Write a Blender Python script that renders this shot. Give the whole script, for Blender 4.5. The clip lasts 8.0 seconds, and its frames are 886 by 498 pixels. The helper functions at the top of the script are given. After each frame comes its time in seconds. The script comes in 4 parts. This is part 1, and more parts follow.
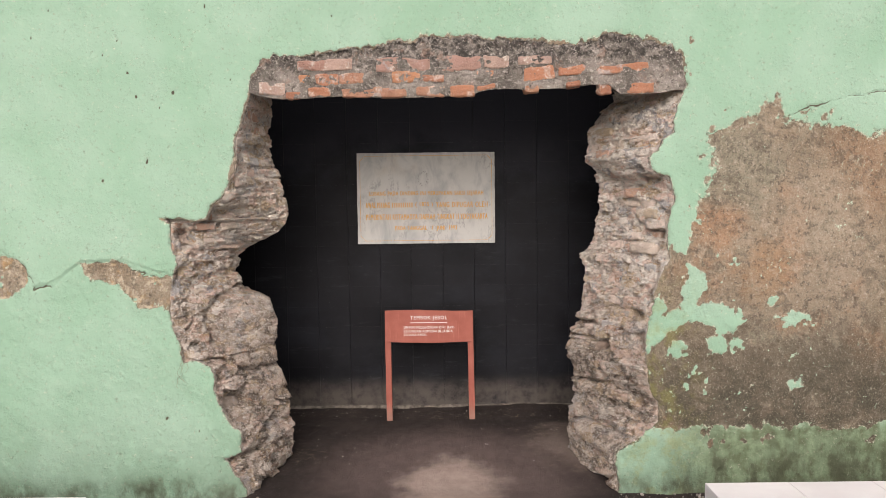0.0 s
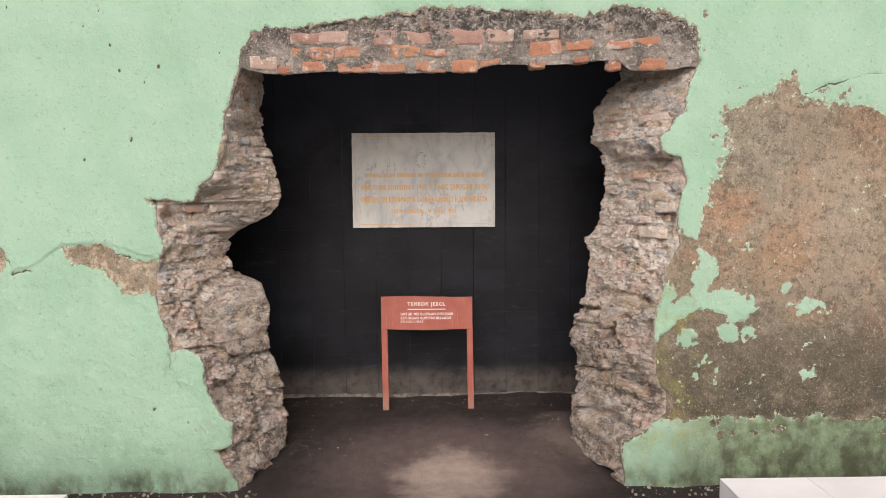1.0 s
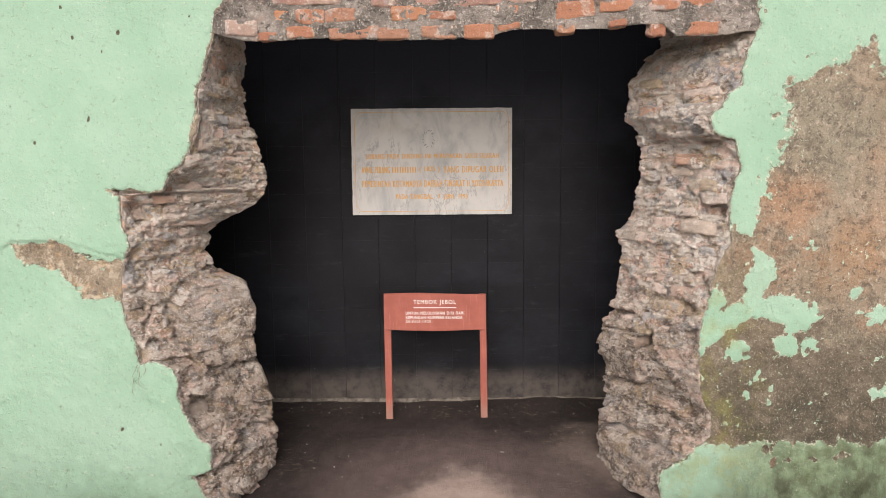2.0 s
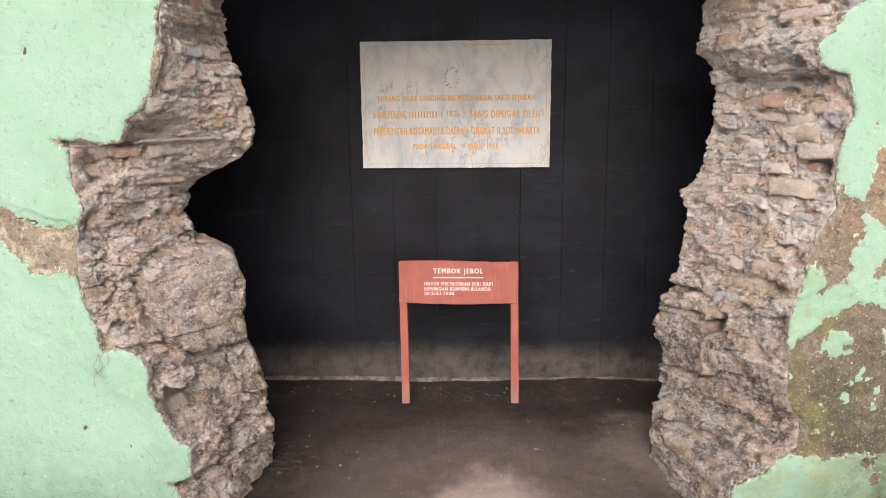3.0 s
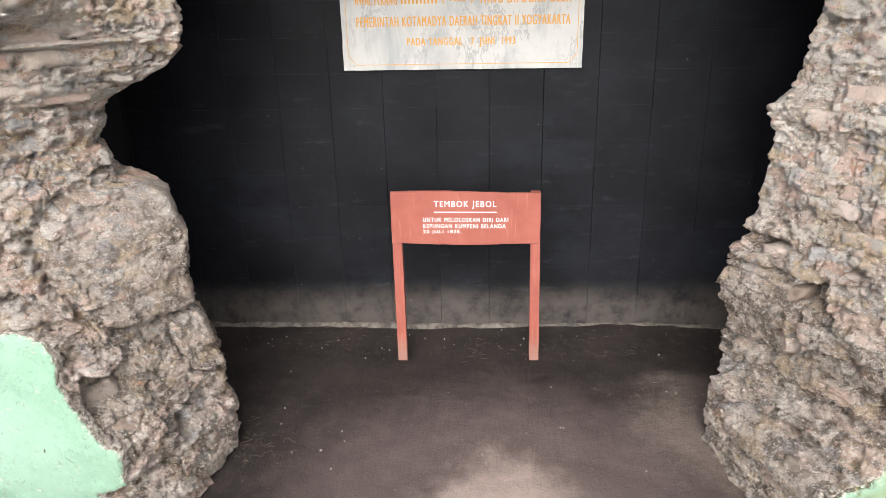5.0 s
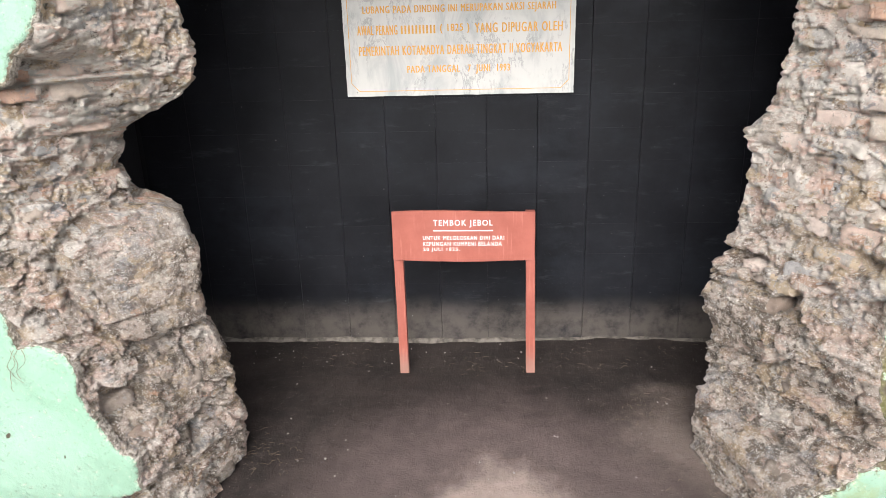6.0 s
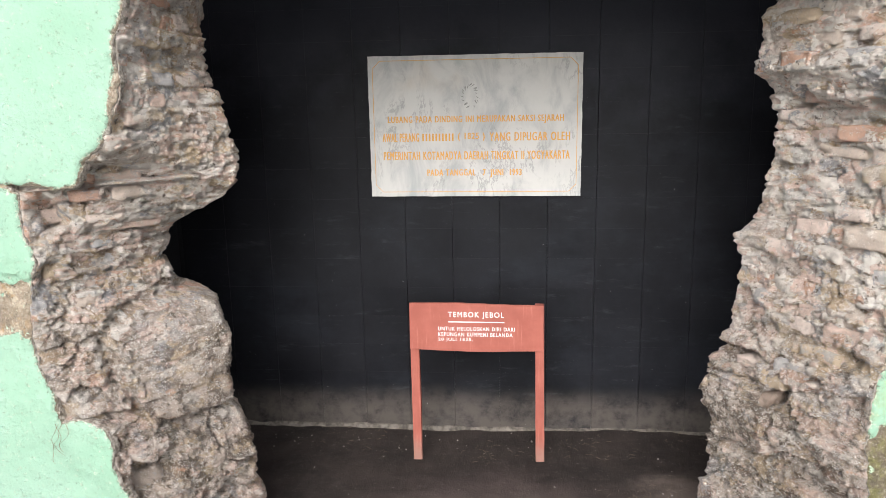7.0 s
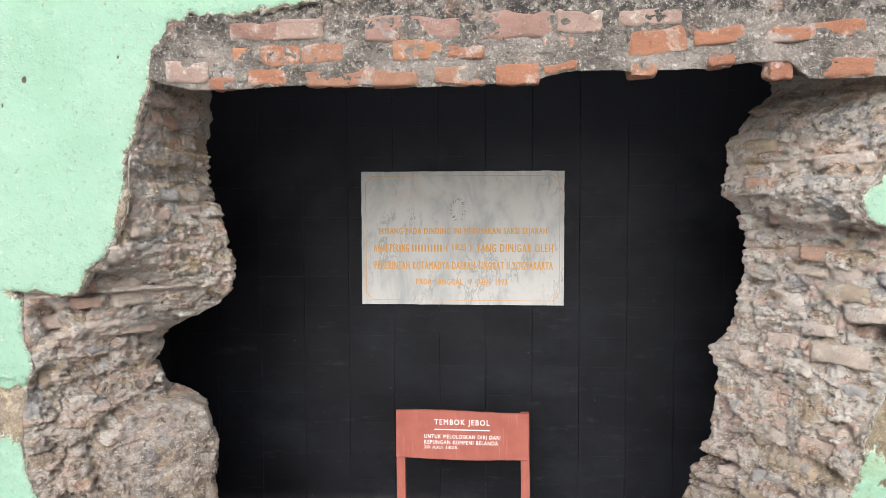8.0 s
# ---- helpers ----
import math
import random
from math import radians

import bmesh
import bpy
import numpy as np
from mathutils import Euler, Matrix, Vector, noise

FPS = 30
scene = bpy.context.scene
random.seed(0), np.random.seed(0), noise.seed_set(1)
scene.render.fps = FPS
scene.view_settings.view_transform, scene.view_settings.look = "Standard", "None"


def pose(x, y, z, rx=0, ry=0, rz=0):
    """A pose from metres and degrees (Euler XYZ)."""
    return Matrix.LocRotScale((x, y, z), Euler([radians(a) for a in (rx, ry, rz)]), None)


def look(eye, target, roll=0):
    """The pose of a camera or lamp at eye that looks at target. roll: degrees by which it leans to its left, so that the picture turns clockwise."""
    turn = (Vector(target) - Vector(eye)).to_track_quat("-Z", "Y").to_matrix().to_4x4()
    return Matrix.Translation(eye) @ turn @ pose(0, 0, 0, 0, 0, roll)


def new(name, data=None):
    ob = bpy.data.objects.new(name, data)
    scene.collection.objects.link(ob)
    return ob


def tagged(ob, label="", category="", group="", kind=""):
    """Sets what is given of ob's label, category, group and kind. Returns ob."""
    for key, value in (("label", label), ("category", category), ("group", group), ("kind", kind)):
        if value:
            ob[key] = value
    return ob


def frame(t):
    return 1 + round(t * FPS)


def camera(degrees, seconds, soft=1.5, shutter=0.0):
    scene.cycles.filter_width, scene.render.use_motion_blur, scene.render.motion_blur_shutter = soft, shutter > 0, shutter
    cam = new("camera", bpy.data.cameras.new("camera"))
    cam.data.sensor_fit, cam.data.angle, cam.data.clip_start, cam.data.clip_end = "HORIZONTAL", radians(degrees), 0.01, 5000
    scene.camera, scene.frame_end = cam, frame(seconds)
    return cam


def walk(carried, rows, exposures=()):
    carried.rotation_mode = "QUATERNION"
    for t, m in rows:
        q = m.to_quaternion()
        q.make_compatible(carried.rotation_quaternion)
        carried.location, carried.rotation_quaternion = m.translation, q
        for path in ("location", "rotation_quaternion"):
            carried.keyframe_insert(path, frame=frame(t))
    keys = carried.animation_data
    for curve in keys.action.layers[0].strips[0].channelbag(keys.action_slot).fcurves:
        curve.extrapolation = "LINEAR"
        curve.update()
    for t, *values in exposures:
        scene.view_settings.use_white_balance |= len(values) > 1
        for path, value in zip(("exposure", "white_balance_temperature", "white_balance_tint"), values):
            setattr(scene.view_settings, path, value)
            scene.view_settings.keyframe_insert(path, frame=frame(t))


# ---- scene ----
cam = camera(63.4, 8.0, soft=0.5)
PATH = [
    (0, (1.449, 0.593, 1.486), (1.435, 2.59, 1.37), -0.8),
    (0.5, (1.394, 0.62, 1.475), (1.399, 2.615, 1.338), -0.6),
    (1, (1.399, 0.768, 1.47), (1.409, 2.761, 1.312), -0.6),
    (1.5, (1.431, 1.027, 1.518), (1.423, 3.018, 1.333), -0.6),
    (1.7, (1.421, 1.137, 1.553), (1.409, 3.126, 1.344), -0.6),
    (3, (1.398, 1.959, 1.547), (1.307, 3.919, 1.158), -0.7),
    (3.5, (1.439, 2.256, 1.552), (1.322, 4.18, 1.017), -0.9),
    (4, (1.401, 2.555, 1.557), (1.286, 4.45, 0.928), -1.1),
    (4.5, (1.373, 2.754, 1.561), (1.263, 4.625, 0.864), -1.2),
    (6, (1.431, 2.603, 1.606), (1.295, 4.491, 0.961), -1.8),
    (6.5, (1.446, 2.51, 1.643), (1.282, 4.431, 1.109), -1.5),
    (7, (1.472, 2.404, 1.671), (1.28, 4.353, 1.27), -1.1),
    (7.5, (1.479, 2.331, 1.7), (1.293, 4.306, 1.447), -0.6),
    (8, (1.492, 2.296, 1.714), (1.328, 4.286, 1.595), -0.3),
]
walk(cam, [(t, look(eye, target, roll)) for t, eye, target, roll in PATH],
     exposures=[(0.0, 0.47, 6900, 16), (1.7, 0.58, 6900, 16), (3.0, 0.88, 6700, 15), (4.0, 1.06, 6500, 12), (6.0, 1.28, 6300, 10), (7.0, 1.1, 6300, 10), (8.0, 0.91, 6300, 10)])

# ---- light: overcast daylight from the open court behind the camera ----
world = bpy.data.worlds.new("overcast")
scene.world = world
world.use_nodes = True
wn = world.node_tree.nodes
sky = wn.new("ShaderNodeTexSky")
sky.sky_type, sky.sun_disc = "NISHITA", False
SUN_UP, SUN_ROUND = 33.0, 4.0
sky.sun_elevation, sky.sun_rotation = radians(SUN_UP), radians(180 + SUN_ROUND)
sky.dust_density = 4.0
grey = wn.new("ShaderNodeHueSaturation")
grey.inputs["Saturation"].default_value = 0.25
world.node_tree.links.new(sky.outputs[0], grey.inputs["Color"])
world.node_tree.links.new(grey.outputs[0], wn["Background"].inputs["Color"])
wn["Background"].inputs["Strength"].default_value = 0.15
sun = new("sun", bpy.data.lights.new("sun", "SUN"))
sun.data.energy, sun.data.angle, sun.data.color = 0.7, radians(40), (1.0, 0.96, 0.92)
a, e = radians(SUN_ROUND), radians(SUN_UP)
sun.matrix_world = look((0, 0, 6), (math.sin(a) * math.cos(e), math.cos(a) * math.cos(e), 6 - math.sin(e)))

# ---- noise, meshes, parts ----
WALL_Y, BACK_Y, WALL_END = 4.48, 5.87, 5.15


def lattice(ix, iy, iz, seed):
    h = (ix.astype(np.int64) * 374761393 + iy.astype(np.int64) * 668265263 + iz.astype(np.int64) * 2147483647 + seed * 974711) & 0xFFFFFFFF
    h = ((h ^ (h >> 13)) * 1274126177) & 0xFFFFFFFF
    h = ((h ^ (h >> 16)) * 2246822519) & 0xFFFFFFFF
    return ((h ^ (h >> 15)) & 0xFFFF) / 32767.5 - 1.0


def vnoise(x, y, z, seed=0):
    """Smooth value noise between -1 and 1 on arrays."""
    x, y, z = np.broadcast_arrays(np.asarray(x, float), np.asarray(y, float), np.asarray(z, float))
    ix, iy, iz = np.floor(x), np.floor(y), np.floor(z)
    fx, fy, fz = x - ix, y - iy, z - iz
    fx, fy, fz = (f * f * (3 - 2 * f) for f in (fx, fy, fz))
    out = 0
    for dx in (0, 1):
        for dy in (0, 1):
            for dz in (0, 1):
                w = (fx if dx else 1 - fx) * (fy if dy else 1 - fy) * (fz if dz else 1 - fz)
                out = out + w * lattice(ix + dx, iy + dy, iz + dz, seed)
    return out


def fbm(x, y, z, octaves=3, seed=0):
    out, amp, total = 0, 1.0, 0.0
    for k in range(octaves):
        out = out + amp * vnoise(x * 2.03 ** k, y * 2.03 ** k, z * 2.03 ** k, seed + k)
        total += amp
        amp *= 0.5
    return out / total


def worley(x, y, z, seed):
    """Distance gap between the two nearest cell centres, and a random number of the nearest cell, on arrays."""
    ix, iy, iz = np.floor(x), np.floor(y), np.floor(z)
    f1, f2, who = np.full(x.shape, 9.0), np.full(x.shape, 9.0), np.zeros(x.shape)
    for dx in (-1, 0, 1):
        for dy in (-1, 0, 1):
            for dz in (-1, 0, 1):
                cx, cy, cz = ix + dx, iy + dy, iz + dz
                d = np.sqrt((cx + 0.5 + 0.46 * lattice(cx, cy, cz, seed) - x) ** 2 + (cy + 0.5 + 0.46 * lattice(cx, cy, cz, seed + 1) - y) ** 2
                            + (cz + 0.5 + 0.2 * lattice(cx, cy, cz, seed + 2) - z) ** 2)
                near = d < f1
                f2 = np.where(near, f1, np.minimum(f2, d))
                who = np.where(near, lattice(cx, cy, cz, seed + 3), who)
                f1 = np.where(near, d, f1)
    return f2 - f1, who


def polygon_distance(x, z, pts):
    """Signed distance to a closed polygon, negative inside."""
    best = np.full(x.shape, 1e9)
    inside = np.zeros(x.shape, bool)
    for (x0, z0), (x1, z1) in zip(pts, pts[1:] + pts[:1]):
        dx, dz = x1 - x0, z1 - z0
        k = np.clip(((x - x0) * dx + (z - z0) * dz) / (dx * dx + dz * dz + 1e-12), 0, 1)
        best = np.minimum(best, np.hypot(x - x0 - k * dx, z - z0 - k * dz))
        if z0 != z1:
            inside ^= ((z0 > z) != (z1 > z)) & (x < x0 + (z - z0) * dx / dz)
    return np.where(inside, -best, best)


def line_distance(x, z, pts):
    best = np.full(x.shape, 1e9)
    for (x0, z0), (x1, z1) in zip(pts, pts[1:]):
        dx, dz = x1 - x0, z1 - z0
        k = np.clip(((x - x0) * dx + (z - z0) * dz) / (dx * dx + dz * dz), 0, 1)
        best = np.minimum(best, np.hypot(x - x0 - k * dx, z - z0 - k * dz))
    return best


def mesh_of(name, verts, faces, material, smooth=True, attributes=()):
    me = bpy.data.meshes.new(name)
    me.from_pydata(np.asarray(verts).tolist(), [], np.asarray(faces).tolist() if isinstance(faces, np.ndarray) else faces)
    if material:
        me.materials.append(material)
    me.polygons.foreach_set("use_smooth", [smooth] * len(me.polygons))
    for key, values in attributes:
        me.attributes.new(key, "FLOAT", "POINT").data.foreach_set("value", np.asarray(values, np.float32))
    me.update()
    return me


def grid_faces(nu, nv):
    i = np.arange(nu * nv).reshape(nu, nv)
    return np.stack([i[:-1, :-1], i[1:, :-1], i[1:, 1:], i[:-1, 1:]], -1).reshape(-1, 4)


def part(name, data, parent, label="", material=None, at=None):
    """One mesh object under a thing or a part; data is a mesh or a bmesh."""
    if isinstance(data, bmesh.types.BMesh):
        me = bpy.data.meshes.new(name)
        data.to_mesh(me)
        data.free()
        me.materials.append(material)
        data = me
    ob = new(name, data)
    ob.parent = parent
    if at is not None:
        ob.matrix_basis = at
    return tagged(ob, label)


def thing(name, label, category, kind="", group="", at=None):
    ob = new(name)
    if at is not None:
        ob.matrix_basis = at
    return tagged(ob, label, category, group, kind)


def block(x0, x1, y0, y1, z0, z1, bevel=0.0, segments=2):
    bm = bmesh.new()
    bmesh.ops.create_cube(bm, size=1.0, matrix=Matrix.Translation(((x0 + x1) / 2, (y0 + y1) / 2, (z0 + z1) / 2)) @ Matrix.Diagonal((x1 - x0, y1 - y0, z1 - z0, 1)))
    if bevel:
        bmesh.ops.bevel(bm, geom=bm.edges[:], offset=bevel, segments=segments, affect="EDGES")
    return bm


# ---- materials ----
class Paint:
    """A small builder of node materials on object coordinates."""

    def __init__(self, name, rough=0.9):
        self.m = bpy.data.materials.new(name)
        self.m.use_nodes = True
        self.t = self.m.node_tree
        self.b = self.t.nodes["Principled BSDF"]
        self.b.inputs["Roughness"].default_value = rough
        self.b.inputs["Specular IOR Level"].default_value = 0.3
        self.co = self.t.nodes.new("ShaderNodeTexCoord").outputs["Object"]

    def node(self, kind, **ins):
        n = self.t.nodes.new(kind)
        for key, v in ins.items():
            s = n.inputs[key.replace("_", " ")]
            if hasattr(v, "is_output"):
                self.t.links.new(v, s)
            else:
                s.default_value = v
        return n

    def scaled(self, sx, sy, sz):
        n = self.node("ShaderNodeMapping", Vector=self.co)
        n.inputs["Scale"].default_value = (sx, sy, sz)
        return n.outputs[0]

    def noise(self, scale, detail=4.0, rough=0.55, co=None, warp=0.0):
        return self.node("ShaderNodeTexNoise", Vector=co or self.co, Scale=scale, Detail=detail, Roughness=rough, Distortion=warp).outputs["Fac"]

    def ramp(self, fac, lo, hi, smooth=True):
        n = self.node("ShaderNodeMapRange", Value=fac)
        n.inputs["From Min"].default_value, n.inputs["From Max"].default_value = lo, hi
        n.interpolation_type = "SMOOTHSTEP" if smooth else "LINEAR"
        return n.outputs[0]

    def math(self, op, a, b=0.0):
        n = self.t.nodes.new("ShaderNodeMath")
        n.operation = op
        for s, v in zip(n.inputs, (a, b)):
            if hasattr(v, "is_output"):
                self.t.links.new(v, s)
            else:
                s.default_value = v
        return n.outputs[0]

    def mix(self, fac, a, b):
        n = self.t.nodes.new("ShaderNodeMix")
        n.data_type = "RGBA"
        for s, v in ((n.inputs[0], fac), (n.inputs[6], a), (n.inputs[7], b)):
            if hasattr(v, "is_output"):
                self.t.links.new(v, s)
            else:
                s.default_value = v if isinstance(v, float) else (*v, 1.0)
        return n.outputs[2]

    def attribute(self, key):
        n = self.t.nodes.new("ShaderNodeAttribute")
        n.attribute_name = key
        return n.outputs["Fac"]

    def chance(self):
        return self.t.nodes.new("ShaderNodeObjectInfo").outputs["Random"]

    def height(self):
        return self.node("ShaderNodeSeparateXYZ", Vector=self.co).outputs["Z"]

    def done(self, colour, bump=None, strength=0.5, distance=0.01, rough=None):
        self.t.links.new(colour, self.b.inputs["Base Color"])
        if bump is not None:
            n = self.node("ShaderNodeBump", Height=bump, Strength=strength, Distance=distance)
            self.t.links.new(n.outputs[0], self.b.inputs["Normal"])
        if rough is not None:
            self.t.links.new(rough, self.b.inputs["Roughness"])
        return self.m


def plaster_material():
    p = Paint("green_plaster", 0.75)
    z = p.height()
    peel, deep = p.attribute("peel"), p.attribute("chip")
    fine, mid, wide = p.noise(90, 5), p.noise(14, 5), p.noise(2.2, 4)
    green = p.mix(p.ramp(wide, 0.3, 0.7), (0.213, 0.35, 0.252), (0.255, 0.383, 0.294))
    green = p.mix(p.math("MULTIPLY", p.ramp(mid, 0.55, 0.75), 0.35), green, (0.285, 0.41, 0.315))
    # dirt specks and rain marks
    specks = p.ramp(p.noise(33, 2, 0.6), 0.74, 0.8)
    green = p.mix(p.math("MULTIPLY", specks, 0.04), green, (0.2, 0.26, 0.18))
    streak = p.noise(1.0, 6, 0.6, p.scaled(13, 13, 1.8))
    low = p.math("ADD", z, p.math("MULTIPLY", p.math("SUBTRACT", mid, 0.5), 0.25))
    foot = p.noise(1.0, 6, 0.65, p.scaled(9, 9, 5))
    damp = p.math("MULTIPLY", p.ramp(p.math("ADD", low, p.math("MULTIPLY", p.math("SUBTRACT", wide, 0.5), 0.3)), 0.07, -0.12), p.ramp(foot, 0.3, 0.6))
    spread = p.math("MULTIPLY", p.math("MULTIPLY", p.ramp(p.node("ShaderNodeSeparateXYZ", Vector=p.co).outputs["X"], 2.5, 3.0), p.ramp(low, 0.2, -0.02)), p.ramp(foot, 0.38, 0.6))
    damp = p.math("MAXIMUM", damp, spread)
    # green darkened unevenly towards the bottom
    low_dark = p.math("MULTIPLY", p.ramp(p.math("ADD", low, p.math("MULTIPLY", p.math("SUBTRACT", wide, 0.5), 0.5)), 0.5, 0.0), p.ramp(mid, 0.25, 0.6))
    green = p.mix(p.math("MULTIPLY", low_dark, 0.45), green, (0.14, 0.215, 0.15))
    right = p.ramp(p.node("ShaderNodeSeparateXYZ", Vector=p.co).outputs["X"], 2.5, 3.0)
    runs = p.math("MULTIPLY", p.math("MULTIPLY", p.ramp(low, 0.34, 0.1), p.ramp(streak, 0.4, 0.75)), right)
    green = p.mix(p.math("MULTIPLY", runs, 0.75), green, (0.1, 0.13, 0.07))
    green = p.mix(p.math("MULTIPLY", right, p.ramp(low, 0.4, 0.2)), green, p.mix(p.ramp(mid, 0.35, 0.65), (0.1, 0.128, 0.072), (0.185, 0.25, 0.155)))
    green = p.mix(p.math("MULTIPLY", runs, 0.7), green, (0.06, 0.075, 0.045))
    # bare render under the paint
    tan = p.mix(p.ramp(p.noise(3, 7, 0.65), 0.34, 0.66), (0.15, 0.115, 0.078), (0.245, 0.19, 0.137))
    tan = p.mix(p.math("MULTIPLY", p.ramp(p.noise(1.7, 5, 0.6), 0.42, 0.62), 0.6), tan, (0.265, 0.215, 0.162))
    tan = p.mix(p.math("MULTIPLY", p.ramp(p.noise(2.2, 6, 0.65), 0.54, 0.68), 0.5), tan, (0.29, 0.145, 0.075))
    tan = p.mix(p.math("MULTIPLY", p.ramp(p.noise(3.4, 6, 0.7), 0.52, 0.66), 0.55), tan, (0.17, 0.165, 0.12))
    down = p.noise(1.0, 6, 0.7, p.scaled(16, 16, 2.2))
    tan = p.mix(p.math("MULTIPLY", p.ramp(down, 0.5, 0.7), 0.4), tan, (0.1, 0.078, 0.055))
    for sx, sz, reach, hue, share in ((2.92, 1.36, 0.2, (0.34, 0.165, 0.085), 0.5), (3.02, 1.7, 0.32, (0.19, 0.175, 0.13), 0.75), (3.72, 1.66, 0.38, (0.22, 0.125, 0.07), 0.6),
                                      (3.17, 1.12, 0.2, (0.25, 0.14, 0.07), 0.6), (3.45, 1.45, 0.35, (0.3, 0.245, 0.185), 0.6), (3.6, 0.55, 0.4, (0.09, 0.078, 0.055), 0.7)):
        spot = p.node("ShaderNodeVectorMath", Vector=p.co)
        spot.operation = "DISTANCE"
        spot.inputs[1].default_value = (sx, WALL_Y, sz)
        away = p.math("ADD", spot.outputs["Value"], p.math("MULTIPLY", p.math("SUBTRACT", p.noise(6, 7, 0.75), 0.5), 0.5))
        tan = p.mix(p.math("MULTIPLY", p.ramp(away, reach, reach * 0.3), share), tan, hue)
    tan = p.mix(p.math("MULTIPLY", p.ramp(p.noise(45, 7, 0.85), 0.56, 0.61), 0.65), tan, (0.42, 0.37, 0.3))
    tan = p.mix(p.math("MULTIPLY", p.ramp(p.noise(34, 7, 0.85), 0.54, 0.59), 0.75), tan, (0.06, 0.048, 0.034))
    tan = p.mix(p.math("MULTIPLY", p.ramp(p.noise(11, 8, 0.8), 0.5, 0.6), 0.6), tan, (0.09, 0.073, 0.052))
    tan = p.mix(p.math("MULTIPLY", p.ramp(p.noise(13, 8, 0.8, p.scaled(1.1, 1.0, 0.8)), 0.55, 0.62), 0.55), tan, (0.34, 0.285, 0.22))
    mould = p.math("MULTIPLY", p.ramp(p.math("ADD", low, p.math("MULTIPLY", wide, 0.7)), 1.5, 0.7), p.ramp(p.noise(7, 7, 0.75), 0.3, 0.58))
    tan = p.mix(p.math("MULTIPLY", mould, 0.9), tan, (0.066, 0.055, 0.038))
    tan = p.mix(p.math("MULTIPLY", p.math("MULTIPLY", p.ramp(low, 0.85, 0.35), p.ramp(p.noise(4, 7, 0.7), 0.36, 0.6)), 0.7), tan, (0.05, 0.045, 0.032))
    tan = p.mix(p.math("MULTIPLY", p.ramp(p.noise(140, 4, 0.8), 0.57, 0.63), 0.55), tan, (0.07, 0.055, 0.042))
    tan = p.mix(p.math("MULTIPLY", p.ramp(p.noise(120, 4, 0.8, p.scaled(1.1, 1.0, 0.9)), 0.58, 0.64), 0.5), tan, (0.45, 0.4, 0.33))
    side = p.node("ShaderNodeSeparateXYZ", Vector=p.co).outputs["X"]
    tan = p.mix(p.math("MULTIPLY", p.ramp(side, -0.05, -0.13), p.math("MULTIPLY", p.ramp(p.noise(9, 6, 0.75), 0.5, 0.62), 0.6)), tan, (0.34, 0.2, 0.075))
    tan = p.mix(p.math("MULTIPLY", p.ramp(side, -0.05, -0.13), p.math("MULTIPLY", p.ramp(p.noise(14, 7, 0.8), 0.5, 0.6), 0.7)), tan, (0.42, 0.36, 0.27))
    flake = p.math("MULTIPLY", p.ramp(p.noise(30, 4, 0.7), 0.63, 0.66), p.ramp(p.noise(4, 3), 0.5, 0.6))
    tan = p.mix(p.math("MULTIPLY", flake, 0.8), tan, (0.45, 0.6, 0.46))
    edge = p.math("ADD", peel, p.math("MULTIPLY", p.math("SUBTRACT", p.noise(45, 6, 0.8), 0.5), 1.5))
    colour = p.mix(p.ramp(edge, 0.45, 0.55), green, tan)
    torn = p.math("SUBTRACT", 1.0, p.math("ABSOLUTE", p.math("SUBTRACT", p.math("MULTIPLY", edge, 2.0), 1.0)))
    colour = p.mix(p.math("MULTIPLY", p.math("MULTIPLY", p.ramp(torn, 0.0, 0.6), p.ramp(p.noise(50, 6, 0.85), 0.5, 0.58)), 0.75), colour, (0.07, 0.062, 0.04))
    colour = p.mix(p.math("MULTIPLY", p.math("MULTIPLY", p.ramp(torn, 0.0, 0.6), p.ramp(p.noise(65, 6, 0.85), 0.52, 0.58)), 0.7), colour, (0.5, 0.5, 0.4))
    algae = p.math("MULTIPLY", p.math("MULTIPLY", p.ramp(side, 2.95, 2.6), p.ramp(side, 2.3, 2.5)), p.math("MULTIPLY", p.ramp(z, 1.3, 0.7), p.ramp(p.noise(8, 6, 0.75), 0.45, 0.62)))
    colour = p.mix(p.math("MULTIPLY", algae, 0.4), colour, (0.22, 0.21, 0.06))
    lime = p.mix(p.ramp(p.noise(70, 4, 0.7), 0.4, 0.6), (0.16, 0.135, 0.11), (0.42, 0.38, 0.33))
    lime = p.mix(p.ramp(z, 2.12, 2.26), lime, p.mix(p.ramp(p.noise(60, 4, 0.7), 0.4, 0.6), (0.05, 0.045, 0.04), (0.3, 0.28, 0.25)))
    rim = p.math("ADD", p.attribute("rim"), p.math("MULTIPLY", p.math("SUBTRACT", p.noise(60, 4, 0.7), 0.5), 0.8))
    colour = p.mix(p.ramp(rim, 0.6, 0.75), colour, lime)
    colour = p.mix(p.ramp(deep, 0.35, 0.65), colour, (0.07, 0.06, 0.04))
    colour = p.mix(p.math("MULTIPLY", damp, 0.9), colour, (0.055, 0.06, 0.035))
    bump = p.math("ADD", p.math("MULTIPLY", fine, p.math("ADD", 0.35, p.math("MULTIPLY", peel, 1.1))), p.math("MULTIPLY", mid, 0.7))
    blister = p.math("MULTIPLY", p.ramp(p.noise(30, 4, 0.6), 0.45, 0.8), p.ramp(p.noise(2.5, 3), 0.35, 0.6))
    bump = p.math("ADD", bump, p.math("MULTIPLY", blister, 0.5))
